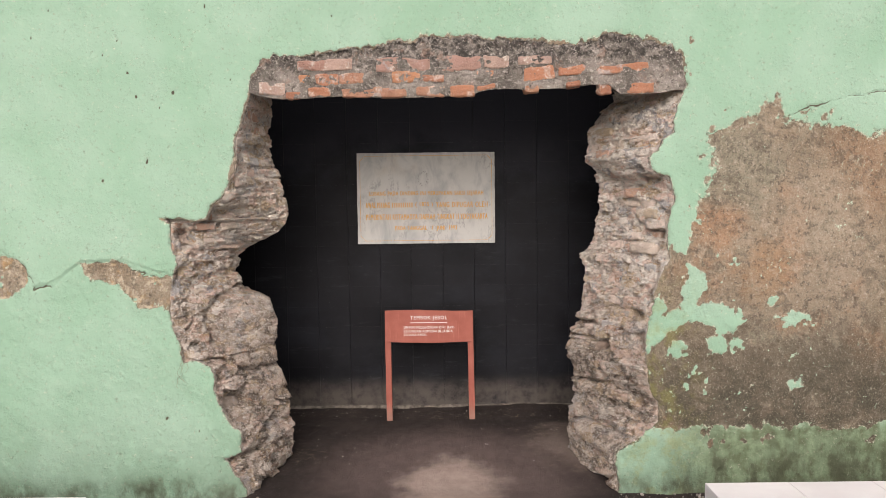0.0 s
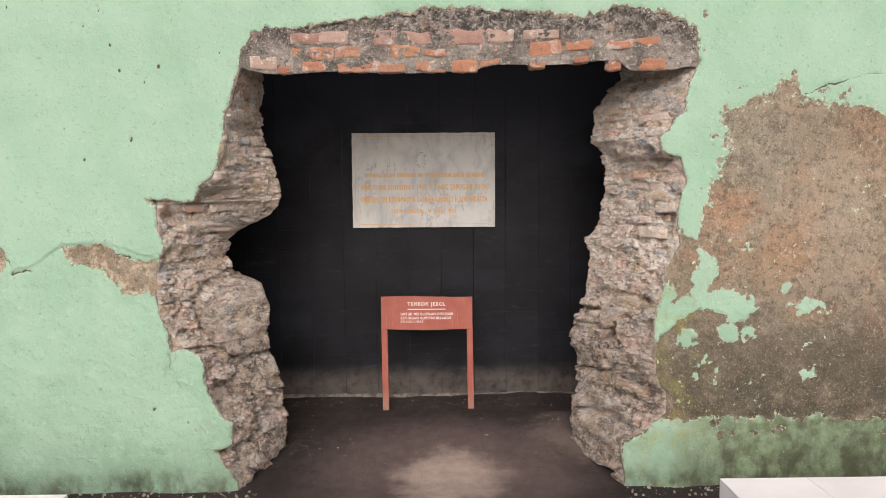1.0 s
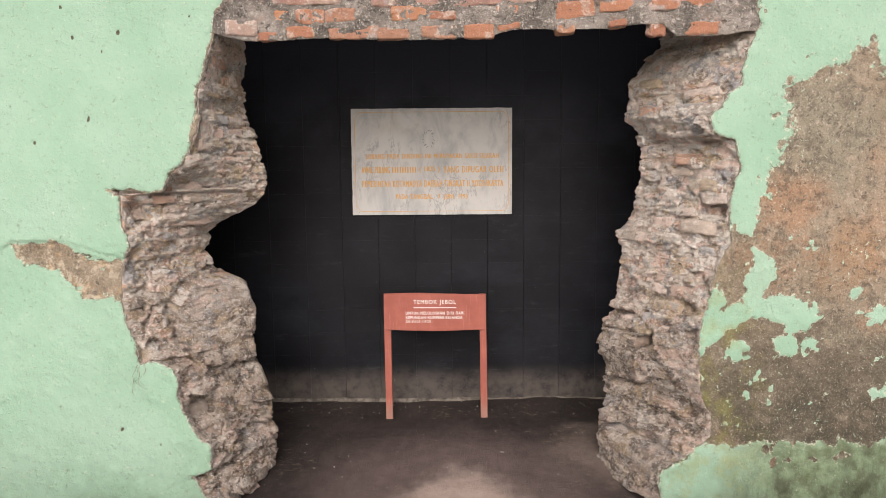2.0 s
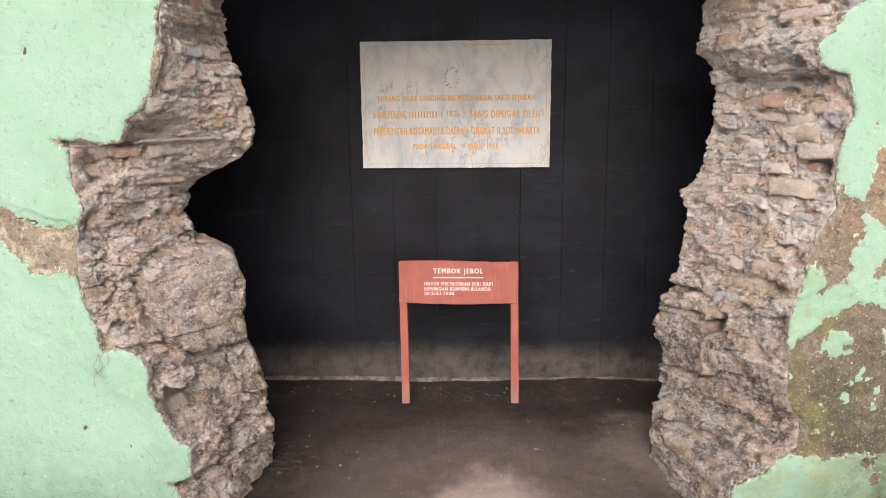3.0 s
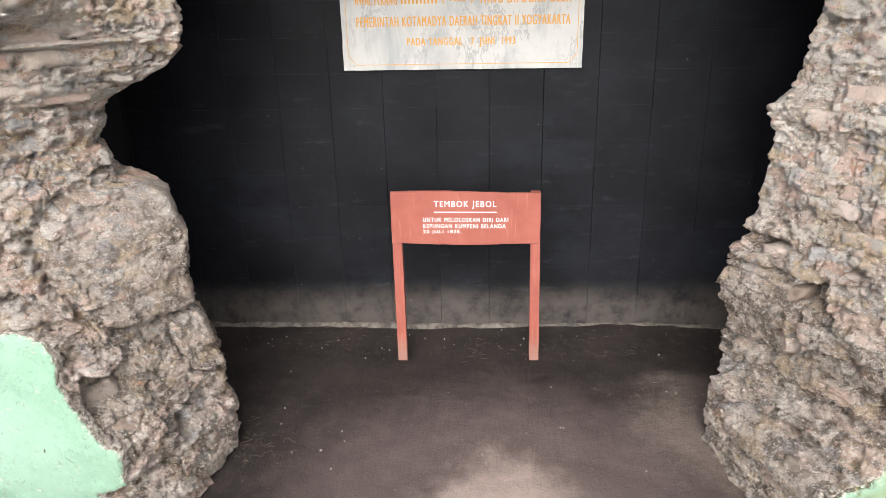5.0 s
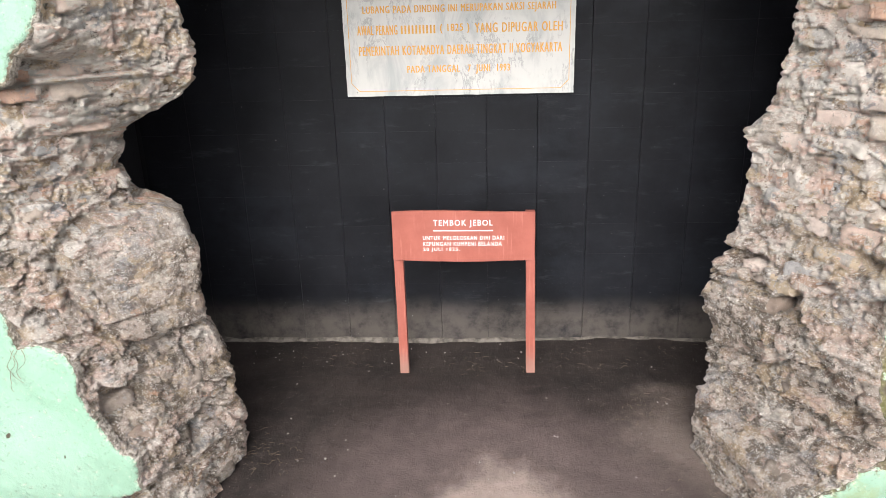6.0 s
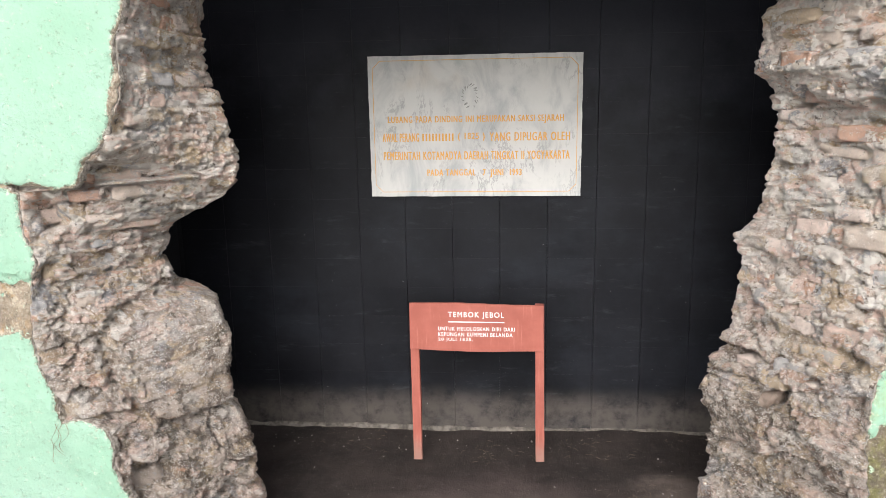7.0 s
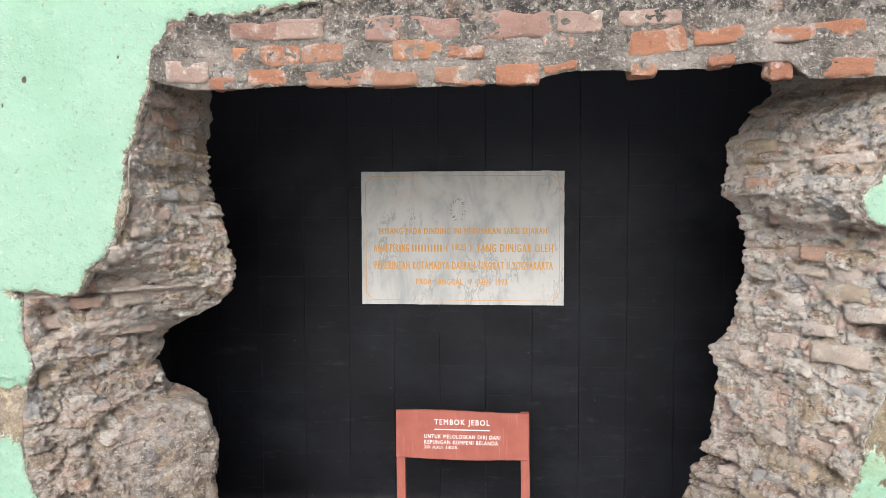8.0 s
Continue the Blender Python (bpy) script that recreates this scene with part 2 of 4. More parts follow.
    bump = p.math("ADD", bump, p.math("MULTIPLY", p.math("MULTIPLY", p.ramp(p.noise(62, 3, 0.6), 0.55, 0.7), p.ramp(p.noise(5, 4), 0.4, 0.6)), 0.4))
    return p.done(colour, bump, 0.7, 0.01)


def rubble_material():
    p = Paint("lime_rubble", 0.94)
    z = p.height()
    tone, grain = p.attribute("tone"), p.attribute("grain")
    base = p.mix(p.ramp(p.noise(6, 6, 0.7), 0.38, 0.62), (0.5, 0.405, 0.34), (0.74, 0.66, 0.59))
    # one hue for each stone: pink brick, pale lime, orange brick, tan, grey, brown
    for lo, hi, share, hue in ((0.6, 0.62, 0.85, (0.74, 0.54, 0.45)), (0.74, 0.76, 0.9, (0.85, 0.79, 0.72)), (0.89, 0.91, 0.8, (0.62, 0.34, 0.22)),
                               (0.42, 0.4, 0.85, (0.6, 0.465, 0.32)), (0.29, 0.27, 0.8, (0.5, 0.485, 0.48)), (0.14, 0.12, 0.85, (0.4, 0.28, 0.2))):
        base = p.mix(p.math("MULTIPLY", p.ramp(tone, lo, hi), share), base, hue)
    base = p.mix(p.math("MULTIPLY", p.ramp(grain, 0.22, 0.18), 0.45), base, (0.34, 0.26, 0.2))
    base = p.mix(p.math("MULTIPLY", p.ramp(grain, 0.82, 0.86), 0.6), base, (0.84, 0.79, 0.72))
    joint = p.math("ADD", p.attribute("joint"), p.math("MULTIPLY", p.math("SUBTRACT", p.noise(30, 7, 0.8), 0.5), 1.4))
    base = p.mix(p.math("MULTIPLY", p.ramp(joint, 0.5, 0.75), 0.75), base, p.mix(p.ramp(p.noise(20, 6, 0.8), 0.42, 0.58), (0.33, 0.25, 0.18), (0.74, 0.65, 0.56)))
    boulder = p.math("MULTIPLY", p.attribute("boulder"), p.ramp(p.noise(10, 7, 0.75), 0.3, 0.5))
    base = p.mix(p.math("MULTIPLY", boulder, 0.7), base, p.mix(p.ramp(p.noise(9, 8, 0.75), 0.4, 0.6), (0.3, 0.245, 0.2), (0.52, 0.445, 0.385)))
    # browner foot: dirt, together with the dimmer low light painted in
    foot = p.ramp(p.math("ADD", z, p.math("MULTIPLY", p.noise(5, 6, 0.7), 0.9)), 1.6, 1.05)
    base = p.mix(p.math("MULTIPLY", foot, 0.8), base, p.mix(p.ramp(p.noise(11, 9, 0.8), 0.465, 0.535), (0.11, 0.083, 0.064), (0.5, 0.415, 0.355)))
    # paler, limy upper courses: stronger light higher up is put into the colour
    upper_light = p.ramp(p.math("ADD", z, p.math("MULTIPLY", p.noise(5, 6, 0.7), 1.2)), 1.65, 2.05)
    base = p.mix(p.math("MULTIPLY", p.math("MULTIPLY", upper_light, p.ramp(p.noise(13, 7, 0.75), 0.42, 0.52)), 0.5), base, (0.82, 0.765, 0.7))
    # ragged patches of clay, brick dust, lime and lichen
    patches = ((7.0, (1.0, 1.0, 1.6), 0.54, 0.85, (0.6, 0.45, 0.29)), (6.2, (1.2, 0.9, 1.9), 0.54, 0.8, (0.76, 0.55, 0.46)), (8.5, (0.8, 0.8, 1.9), 0.54, 0.8, (0.8, 0.735, 0.665)),
               (5.2, (1.1, 1.2, 1.4), 0.57, 0.8, (0.36, 0.36, 0.375)), (9.5, (0.9, 1.1, 1.8), 0.58, 0.8, (0.38, 0.265, 0.175)), (10.5, (1.0, 0.8, 1.5), 0.62, 0.85, (0.64, 0.34, 0.21)))
    calm = p.math("SUBTRACT", 1.0, p.math("MAXIMUM", p.math("MULTIPLY", boulder, 0.5), p.math("MULTIPLY", foot, 0.35)))
    for scale, stretch, start, share, hue in patches:
        base = p.mix(p.math("MULTIPLY", p.ramp(p.noise(scale, 8, 0.72, p.scaled(*stretch)), start, start + 0.045), p.math("MULTIPLY", calm, share)), base, hue)
    # pits, grit and flecks of lime
    base = p.mix(p.math("MULTIPLY", p.ramp(p.noise(24, 7, 0.8), 0.59, 0.63), 0.85), base, (0.1, 0.075, 0.057))
    base = p.mix(p.math("MULTIPLY", p.ramp(p.noise(48, 6, 0.85), 0.58, 0.62), 0.65), base, (0.27, 0.205, 0.155))
    base = p.mix(p.math("MULTIPLY", p.ramp(p.noise(70, 5, 0.85, p.scaled(1.0, 1.2, 1.4)), 0.57, 0.61), 0.8), base, (0.88, 0.835, 0.77))
    base = p.mix(p.math("MULTIPLY", p.ramp(p.noise(170, 3, 0.75, p.scaled(1.1, 1.0, 0.9)), 0.6, 0.64), 0.8), base, (0.88, 0.84, 0.78))
    bump = p.math("ADD", p.noise(30, 7, 0.75), p.math("MULTIPLY", p.noise(100, 6, 0.85), 1.0))
    return p.done(base, bump, 1.0, 0.022)


def stone_material(name, hues, lime=0.6, stain=(0.17, 0.135, 0.11)):
    """Worn stone or brick: one hue for each piece, with smears of lime, stains, pits and grit."""
    p = Paint(name, 0.92)
    c = p.chance()
    base = p.mix(0.0, hues[0], hues[0])
    for k, hue in enumerate(hues[1:], 1):
        base = p.mix(p.ramp(c, k / len(hues) - 0.02, k / len(hues) + 0.02), base, hue)
    co = p.node("ShaderNodeVectorMath", Vector=p.t.nodes.new("ShaderNodeNewGeometry").outputs["Position"])
    p.t.links.new(p.node("ShaderNodeCombineXYZ", X=p.math("MULTIPLY", c, 37.0), Y=p.math("MULTIPLY", c, 91.0)).outputs[0], co.inputs[1])
    co = co.outputs[0]
    base = p.mix(p.math("MULTIPLY", p.ramp(p.noise(20, 6, 0.7, co), 0.4, 0.65), 0.25), base, stain)
    base = p.mix(p.math("MULTIPLY", p.ramp(p.noise(11, 7, 0.75, co), 0.53, 0.6), lime), base, p.mix(p.ramp(p.noise(60, 5, 0.8, co), 0.42, 0.58), (0.5, 0.43, 0.37), (0.84, 0.78, 0.71)))
    base = p.mix(p.math("MULTIPLY", p.ramp(p.noise(9, 6, 0.7, co), 0.58, 0.64), 0.6), base, (0.4, 0.39, 0.385))
    base = p.mix(p.math("MULTIPLY", p.ramp(p.noise(26, 7, 0.8, co), 0.6, 0.64), 0.7), base, stain)
    base = p.mix(p.math("MULTIPLY", p.ramp(p.noise(60, 6, 0.85, co), 0.61, 0.65), 0.6), base, (0.14, 0.11, 0.085))
    base = p.mix(p.math("MULTIPLY", p.ramp(p.noise(80, 5, 0.85, co), 0.6, 0.64), lime * 0.7), base, (0.86, 0.81, 0.74))
    base = p.mix(p.math("MULTIPLY", p.ramp(p.noise(180, 3, 0.75, co), 0.62, 0.66), lime * 0.5), base, (0.87, 0.83, 0.77))
    bump = p.math("ADD", p.noise(28, 7, 0.75, co), p.math("MULTIPLY", p.noise(100, 6, 0.85, co), 0.9))
    return p.done(base, bump, 1.0, 0.018)


def cement_material():
    p = Paint("grey_cement", 0.92)
    base = p.mix(p.ramp(p.noise(6, 5, 0.6), 0.35, 0.65), (0.13, 0.115, 0.1), (0.3, 0.265, 0.235))
    z = p.math("ADD", p.height(), p.math("MULTIPLY", p.math("SUBTRACT", p.noise(12, 4), 0.5), 0.1))
    base = p.mix(p.math("MULTIPLY", p.ramp(z, 2.2, 2.3), p.ramp(p.noise(22, 5, 0.7), 0.4, 0.58)), base, (0.055, 0.05, 0.045))
    base = p.mix(p.math("MULTIPLY", p.ramp(p.noise(45, 6, 0.8), 0.54, 0.62), 0.7), base, (0.55, 0.5, 0.45))
    base = p.mix(p.math("MULTIPLY", p.ramp(p.noise(28, 6, 0.8), 0.55, 0.61), 0.75), base, (0.045, 0.038, 0.03))
    base = p.mix(p.math("MULTIPLY", p.ramp(p.noise(8, 5, 0.7), 0.56, 0.64), 0.4), base, (0.36, 0.22, 0.165))
    base = p.mix(p.math("MULTIPLY", p.ramp(p.noise(110, 5, 0.85), 0.56, 0.62), 0.7), base, (0.6, 0.56, 0.51))
    bump = p.math("ADD", p.noise(35, 6, 0.7), p.math("MULTIPLY", p.noise(120, 3), 0.4))
    return p.done(base, bump, 1.0, 0.028)


def black_material():
    p = Paint("black_paint", 0.5)
    p.b.inputs["Specular IOR Level"].default_value = 0.13
    p.co = p.t.nodes.new("ShaderNodeNewGeometry").outputs["Position"]
    c = p.chance()
    base = p.mix(p.ramp(p.noise(4, 5, 0.6), 0.35, 0.7), (0.0045, 0.0047, 0.0064), (0.009, 0.0094, 0.012))
    base = p.mix(p.math("MULTIPLY", c, 0.15), base, (0.02, 0.02, 0.023))
    scuff = p.ramp(p.noise(1.0, 6, 0.75, p.scaled(5, 5, 22)), 0.56, 0.76)
    base = p.mix(p.math("MULTIPLY", scuff, 0.4), base, (0.05, 0.054, 0.06))
    cloud = p.ramp(p.noise(1.6, 6, 0.7, p.scaled(1.0, 1.0, 1.8)), 0.48, 0.72)
    base = p.mix(p.math("MULTIPLY", cloud, 0.4), base, (0.02, 0.0225, 0.029))
    return p, base


def wall_tile_material():
    p, base = black_material()
    geo = p.node("ShaderNodeSeparateXYZ", Vector=p.t.nodes.new("ShaderNodeNewGeometry").outputs["Position"])
    pos = p.t.nodes.new("ShaderNodeNewGeometry").outputs["Position"]
    z = p.math("ADD", geo.outputs["Z"], p.math("MULTIPLY", p.math("SUBTRACT", p.noise(3.5, 4, 0.5, pos), 0.5), 0.08))
    dust = p.math("MULTIPLY", p.ramp(z, 0.26, 0.1), p.ramp(p.noise(9, 5, 0.7, pos), 0.2, 0.6))
    base = p.mix(p.math("MULTIPLY", dust, 0.4), base, (0.17, 0.145, 0.125))
    fleck = p.ramp(p.noise(75, 2, 0.5, pos), 0.76, 0.79)
    base = p.mix(p.math("MULTIPLY", fleck, 0.5), base, (0.25, 0.25, 0.25))
    # bluish skylight on the upper wall, painted in as lighter tiles
    skylit_top = p.ramp(p.math("ADD", geo.outputs["Z"], p.math("MULTIPLY", p.math("SUBTRACT", p.noise(2.5, 6, 0.65, pos), 0.5), 1.2)), 1.5, 2.15)
    base = p.mix(p.math("MULTIPLY", skylit_top, 0.85), base, (0.034, 0.036, 0.046))
    bump = p.math("ADD", p.noise(14, 5, 0.6, pos), p.math("MULTIPLY", p.noise(70, 3, 0.6, pos), 0.35))
    return p.done(base, bump, 0.35, 0.006, p.math("ADD", 0.42, p.math("MULTIPLY", p.noise(8, 4, 0.6, pos), 0.18)))


def earth_material():
    p = Paint("packed_earth", 0.95)
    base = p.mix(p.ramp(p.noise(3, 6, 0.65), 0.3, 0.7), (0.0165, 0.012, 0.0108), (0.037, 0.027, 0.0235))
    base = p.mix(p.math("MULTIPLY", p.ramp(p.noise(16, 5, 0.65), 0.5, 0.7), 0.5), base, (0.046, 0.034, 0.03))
    # a dry, trodden patch inside the opening, with the pool of daylight painted in
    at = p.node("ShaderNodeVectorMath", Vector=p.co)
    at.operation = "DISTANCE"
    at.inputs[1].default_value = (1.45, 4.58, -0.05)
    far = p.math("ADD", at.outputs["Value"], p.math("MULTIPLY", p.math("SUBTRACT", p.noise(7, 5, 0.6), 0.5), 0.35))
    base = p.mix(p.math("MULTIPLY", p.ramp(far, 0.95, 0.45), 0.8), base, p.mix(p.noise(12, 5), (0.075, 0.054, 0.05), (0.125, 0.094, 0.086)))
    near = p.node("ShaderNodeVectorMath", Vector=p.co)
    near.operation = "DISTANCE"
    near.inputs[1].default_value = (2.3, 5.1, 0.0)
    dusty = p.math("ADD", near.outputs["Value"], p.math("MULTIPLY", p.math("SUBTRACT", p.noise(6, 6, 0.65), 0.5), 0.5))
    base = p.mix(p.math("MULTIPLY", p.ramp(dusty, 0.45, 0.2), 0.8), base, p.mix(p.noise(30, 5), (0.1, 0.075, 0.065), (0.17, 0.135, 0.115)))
    # brighter core of the painted light pool
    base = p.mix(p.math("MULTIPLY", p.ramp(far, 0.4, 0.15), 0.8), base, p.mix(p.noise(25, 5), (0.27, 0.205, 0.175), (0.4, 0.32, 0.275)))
    base = p.mix(p.math("MULTIPLY", p.ramp(p.noise(150, 2, 0.6), 0.68, 0.74), 0.5), base, (0.4, 0.36, 0.3))
    bump = p.math("ADD", p.noise(20, 6, 0.65), p.math("MULTIPLY", p.noise(120, 4, 0.7), 0.6))
    return p.done(base, bump, 0.6, 0.012)


def marble_material():
    p = Paint("veined_marble", 0.35)
    base = p.mix(p.ramp(p.noise(5, 6, 0.65, p.scaled(1.6, 1, 0.8), 0.6), 0.4, 0.75), (0.56, 0.55, 0.52), (0.37, 0.38, 0.375))
    vein = p.noise(5, 7, 0.7, p.scaled(1.5, 1, 0.6), 0.5)
    line = p.ramp(p.math("ABSOLUTE", p.math("SUBTRACT", vein, 0.5)), 0.025, 0.0)
    base = p.mix(p.math("MULTIPLY", line, p.math("MULTIPLY", p.ramp(p.noise(3, 3), 0.42, 0.6), 0.55)), base, (0.2, 0.2, 0.2))
    rust = p.math("MULTIPLY", p.ramp(p.math("ADD", p.height(), p.math("MULTIPLY", p.noise(7, 4), 0.25)), 0.58, 0.8), p.ramp(p.noise(2.5, 3), 0.45, 0.6))
    base = p.mix(p.math("MULTIPLY", rust, 0.4), base, (0.55, 0.38, 0.22))
    pit = p.ramp(p.noise(26, 3, 0.6, p.scaled(1.4, 1, 0.6)), 0.73, 0.76)
    base = p.mix(pit, base, (0.12, 0.12, 0.11))
    return p.done(base, p.noise(40, 4), 0.12, 0.004)


def plain_material(name, lo, hi, scale=20.0, rough=0.7, bump=0.2):
    p = Paint(name, rough)
    base = p.mix(p.ramp(p.noise(scale, 5, 0.6), 0.3, 0.7), lo, hi)
    return p.done(base, p.noise(scale * 4, 4), bump, 0.004)


def sign_material():
    p = Paint("red_oxide_paint", 0.6)
    z = p.height()
    base = p.mix(p.ramp(p.noise(9, 5, 0.6), 0.3, 0.7), (0.25, 0.072, 0.052), (0.31, 0.096, 0.07))
    base = p.mix(p.math("MULTIPLY", p.ramp(p.noise(1.0, 4, 0.6, p.scaled(90, 90, 6)), 0.55, 0.75), 0.3), base, (0.5, 0.2, 0.15))
    worn = p.ramp(p.math("ADD", z, p.math("MULTIPLY", p.noise(20, 4), 0.1)), 0.2, 0.06)
    base = p.mix(p.math("MULTIPLY", worn, 0.6), base, (0.24, 0.165, 0.135))
    return p.done(base, p.noise(60, 4), 0.2, 0.003)


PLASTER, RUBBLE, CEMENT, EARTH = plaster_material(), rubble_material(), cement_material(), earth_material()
STONE = stone_material("rubble_stone", ((0.66, 0.55, 0.46), (0.8, 0.725, 0.65), (0.54, 0.52, 0.51), (0.62, 0.49, 0.35), (0.85, 0.79, 0.72)))
FOOT_STONE = stone_material("dark_foot_stone", ((0.3, 0.245, 0.2), (0.44, 0.365, 0.31), (0.38, 0.29, 0.235), (0.35, 0.33, 0.315)), 0.5)
BRICK = stone_material("orange_brick", ((0.52, 0.24, 0.145), (0.48, 0.255, 0.17), (0.55, 0.265, 0.15), (0.44, 0.2, 0.125)), 0.5, (0.26, 0.11, 0.07))
FADED_BRICK = stone_material("faded_red_brick", ((0.46, 0.28, 0.23), (0.42, 0.24, 0.19), (0.5, 0.35, 0.29)), 0.75, (0.2, 0.12, 0.09))
WORN_BRICK = stone_material("worn_pink_brick", ((0.74, 0.56, 0.47), (0.8, 0.67, 0.59), (0.66, 0.42, 0.31), (0.75, 0.6, 0.51)), 0.7)
TILE_BLACK, MARBLE, SIGN = wall_tile_material(), marble_material(), sign_material()
BLACK = plain_material("black_room_paint", (0.007, 0.007, 0.009), (0.016, 0.016, 0.018), 5.0, 0.6)
WHITE_LETTER = plain_material("white_lettering", (0.6, 0.56, 0.54), (0.75, 0.72, 0.7), 60.0)
GOLD = plain_material("ochre_lettering", (0.62, 0.3, 0.06), (0.7, 0.38, 0.1), 80.0, 0.6)
WHITE_TILE = plain_material("white_tile", (0.72, 0.68, 0.7), (0.8, 0.77, 0.78), 3.0, 0.3, 0.05)
GROUT = plain_material("grout", (0.12, 0.11, 0.1), (0.3, 0.27, 0.25))
BOUNCE = plain_material("bounce_paving", (0.42, 0.41, 0.39), (0.55, 0.53, 0.5), 3.0, 0.8)
FILLET = plain_material("dusty_cement", (0.05, 0.043, 0.037), (0.16, 0.14, 0.12), 25.0, 0.95, 0.5)
PEBBLE = plain_material("pale_grit", (0.12, 0.105, 0.095), (0.34, 0.31, 0.28), 30.0, 0.9)
TWIG = plain_material("dry_twig", (0.1, 0.075, 0.05), (0.19, 0.15, 0.1), 40.0, 0.9)

# ---- ground ----
def ground_height(x, y):
    k = np.clip((y - 4.45) / 0.8, 0, 1)
    return -0.11 + 0.11 * k * k * (3 - 2 * k)


def build_ground():
    xs = np.concatenate([[-70, -30, -12, -6, -3, -1.5, -0.8], np.arange(-0.4, 3.3, 0.018), [3.6, 4.5, 6, 9, 15, 30, 70]])
    ys = np.concatenate([[-70, -30, -12, -5, -2, 0, 1.5, 2.8], np.arange(3.4, 6.0, 0.018), [6.5, 8, 12, 30, 70]])
    x, y = np.meshgrid(xs, ys, indexing="ij")
    z = ground_height(x, y) + 0.012 * fbm(x * 3, y * 3, 0 * x, 3, 3) + 0.005 * fbm(x * 18, y * 18, 0 * x, 3, 9)
    z += 0.016 * np.clip((y - 5.68) / 0.17, 0, 1) * np.exp(-((x - 2.05) / 0.4) ** 2) * (1 + 0.9 * fbm(x * 9, y * 9, 0 * x, 4, 5))
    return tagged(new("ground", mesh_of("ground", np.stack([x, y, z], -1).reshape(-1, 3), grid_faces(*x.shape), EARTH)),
                  "packed dark brown earth floor with a dry pale patch and painted-in daylight", "ground", kind="structure")


build_ground()

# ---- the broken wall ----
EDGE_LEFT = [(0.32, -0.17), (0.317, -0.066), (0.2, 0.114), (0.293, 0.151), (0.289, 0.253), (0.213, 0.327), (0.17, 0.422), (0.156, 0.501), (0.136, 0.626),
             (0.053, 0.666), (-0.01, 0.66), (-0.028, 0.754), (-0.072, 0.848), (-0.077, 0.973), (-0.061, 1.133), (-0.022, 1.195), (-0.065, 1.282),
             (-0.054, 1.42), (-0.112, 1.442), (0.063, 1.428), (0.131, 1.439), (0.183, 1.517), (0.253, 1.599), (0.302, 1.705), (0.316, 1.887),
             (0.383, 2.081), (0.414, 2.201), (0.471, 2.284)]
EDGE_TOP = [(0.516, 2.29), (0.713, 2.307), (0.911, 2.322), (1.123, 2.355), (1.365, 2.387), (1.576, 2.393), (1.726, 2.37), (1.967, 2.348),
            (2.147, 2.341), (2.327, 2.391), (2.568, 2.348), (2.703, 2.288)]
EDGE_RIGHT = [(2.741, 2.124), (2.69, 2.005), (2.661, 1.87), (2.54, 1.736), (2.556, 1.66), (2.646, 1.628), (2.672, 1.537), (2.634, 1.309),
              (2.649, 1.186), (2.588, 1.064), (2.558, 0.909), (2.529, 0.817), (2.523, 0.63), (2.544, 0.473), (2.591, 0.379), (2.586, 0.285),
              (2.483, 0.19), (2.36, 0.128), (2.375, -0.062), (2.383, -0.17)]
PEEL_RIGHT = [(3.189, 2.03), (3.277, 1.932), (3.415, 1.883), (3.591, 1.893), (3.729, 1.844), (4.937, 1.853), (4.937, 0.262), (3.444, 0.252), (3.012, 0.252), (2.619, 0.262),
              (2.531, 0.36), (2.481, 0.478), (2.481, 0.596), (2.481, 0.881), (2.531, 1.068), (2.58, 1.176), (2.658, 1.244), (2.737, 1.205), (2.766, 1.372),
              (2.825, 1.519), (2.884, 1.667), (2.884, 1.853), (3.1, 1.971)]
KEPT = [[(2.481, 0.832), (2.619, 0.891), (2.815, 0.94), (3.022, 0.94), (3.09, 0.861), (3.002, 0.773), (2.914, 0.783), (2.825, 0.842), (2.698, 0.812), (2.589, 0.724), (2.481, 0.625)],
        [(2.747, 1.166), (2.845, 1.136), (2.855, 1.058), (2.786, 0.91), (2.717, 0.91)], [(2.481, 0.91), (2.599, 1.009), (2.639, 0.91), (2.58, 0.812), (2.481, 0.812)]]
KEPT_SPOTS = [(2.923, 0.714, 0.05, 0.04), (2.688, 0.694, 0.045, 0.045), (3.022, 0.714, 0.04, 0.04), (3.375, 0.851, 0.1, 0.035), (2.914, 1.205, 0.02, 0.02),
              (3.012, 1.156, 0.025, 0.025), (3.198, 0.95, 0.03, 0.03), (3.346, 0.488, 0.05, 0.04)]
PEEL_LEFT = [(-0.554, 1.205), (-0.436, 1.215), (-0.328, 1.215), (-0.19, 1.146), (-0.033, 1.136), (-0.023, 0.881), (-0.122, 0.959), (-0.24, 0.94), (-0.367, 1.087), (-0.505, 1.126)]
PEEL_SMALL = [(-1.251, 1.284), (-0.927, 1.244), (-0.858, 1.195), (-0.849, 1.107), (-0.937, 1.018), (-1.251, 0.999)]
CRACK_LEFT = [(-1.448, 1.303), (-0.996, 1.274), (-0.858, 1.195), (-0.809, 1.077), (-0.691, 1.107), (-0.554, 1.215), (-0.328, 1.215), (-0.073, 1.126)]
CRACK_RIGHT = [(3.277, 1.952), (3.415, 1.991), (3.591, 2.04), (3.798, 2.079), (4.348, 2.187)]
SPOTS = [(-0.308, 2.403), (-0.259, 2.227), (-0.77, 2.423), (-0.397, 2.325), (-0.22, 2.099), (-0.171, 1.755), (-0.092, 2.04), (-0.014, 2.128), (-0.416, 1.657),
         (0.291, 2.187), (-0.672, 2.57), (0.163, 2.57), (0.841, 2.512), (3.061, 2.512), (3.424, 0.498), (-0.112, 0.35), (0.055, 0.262)]


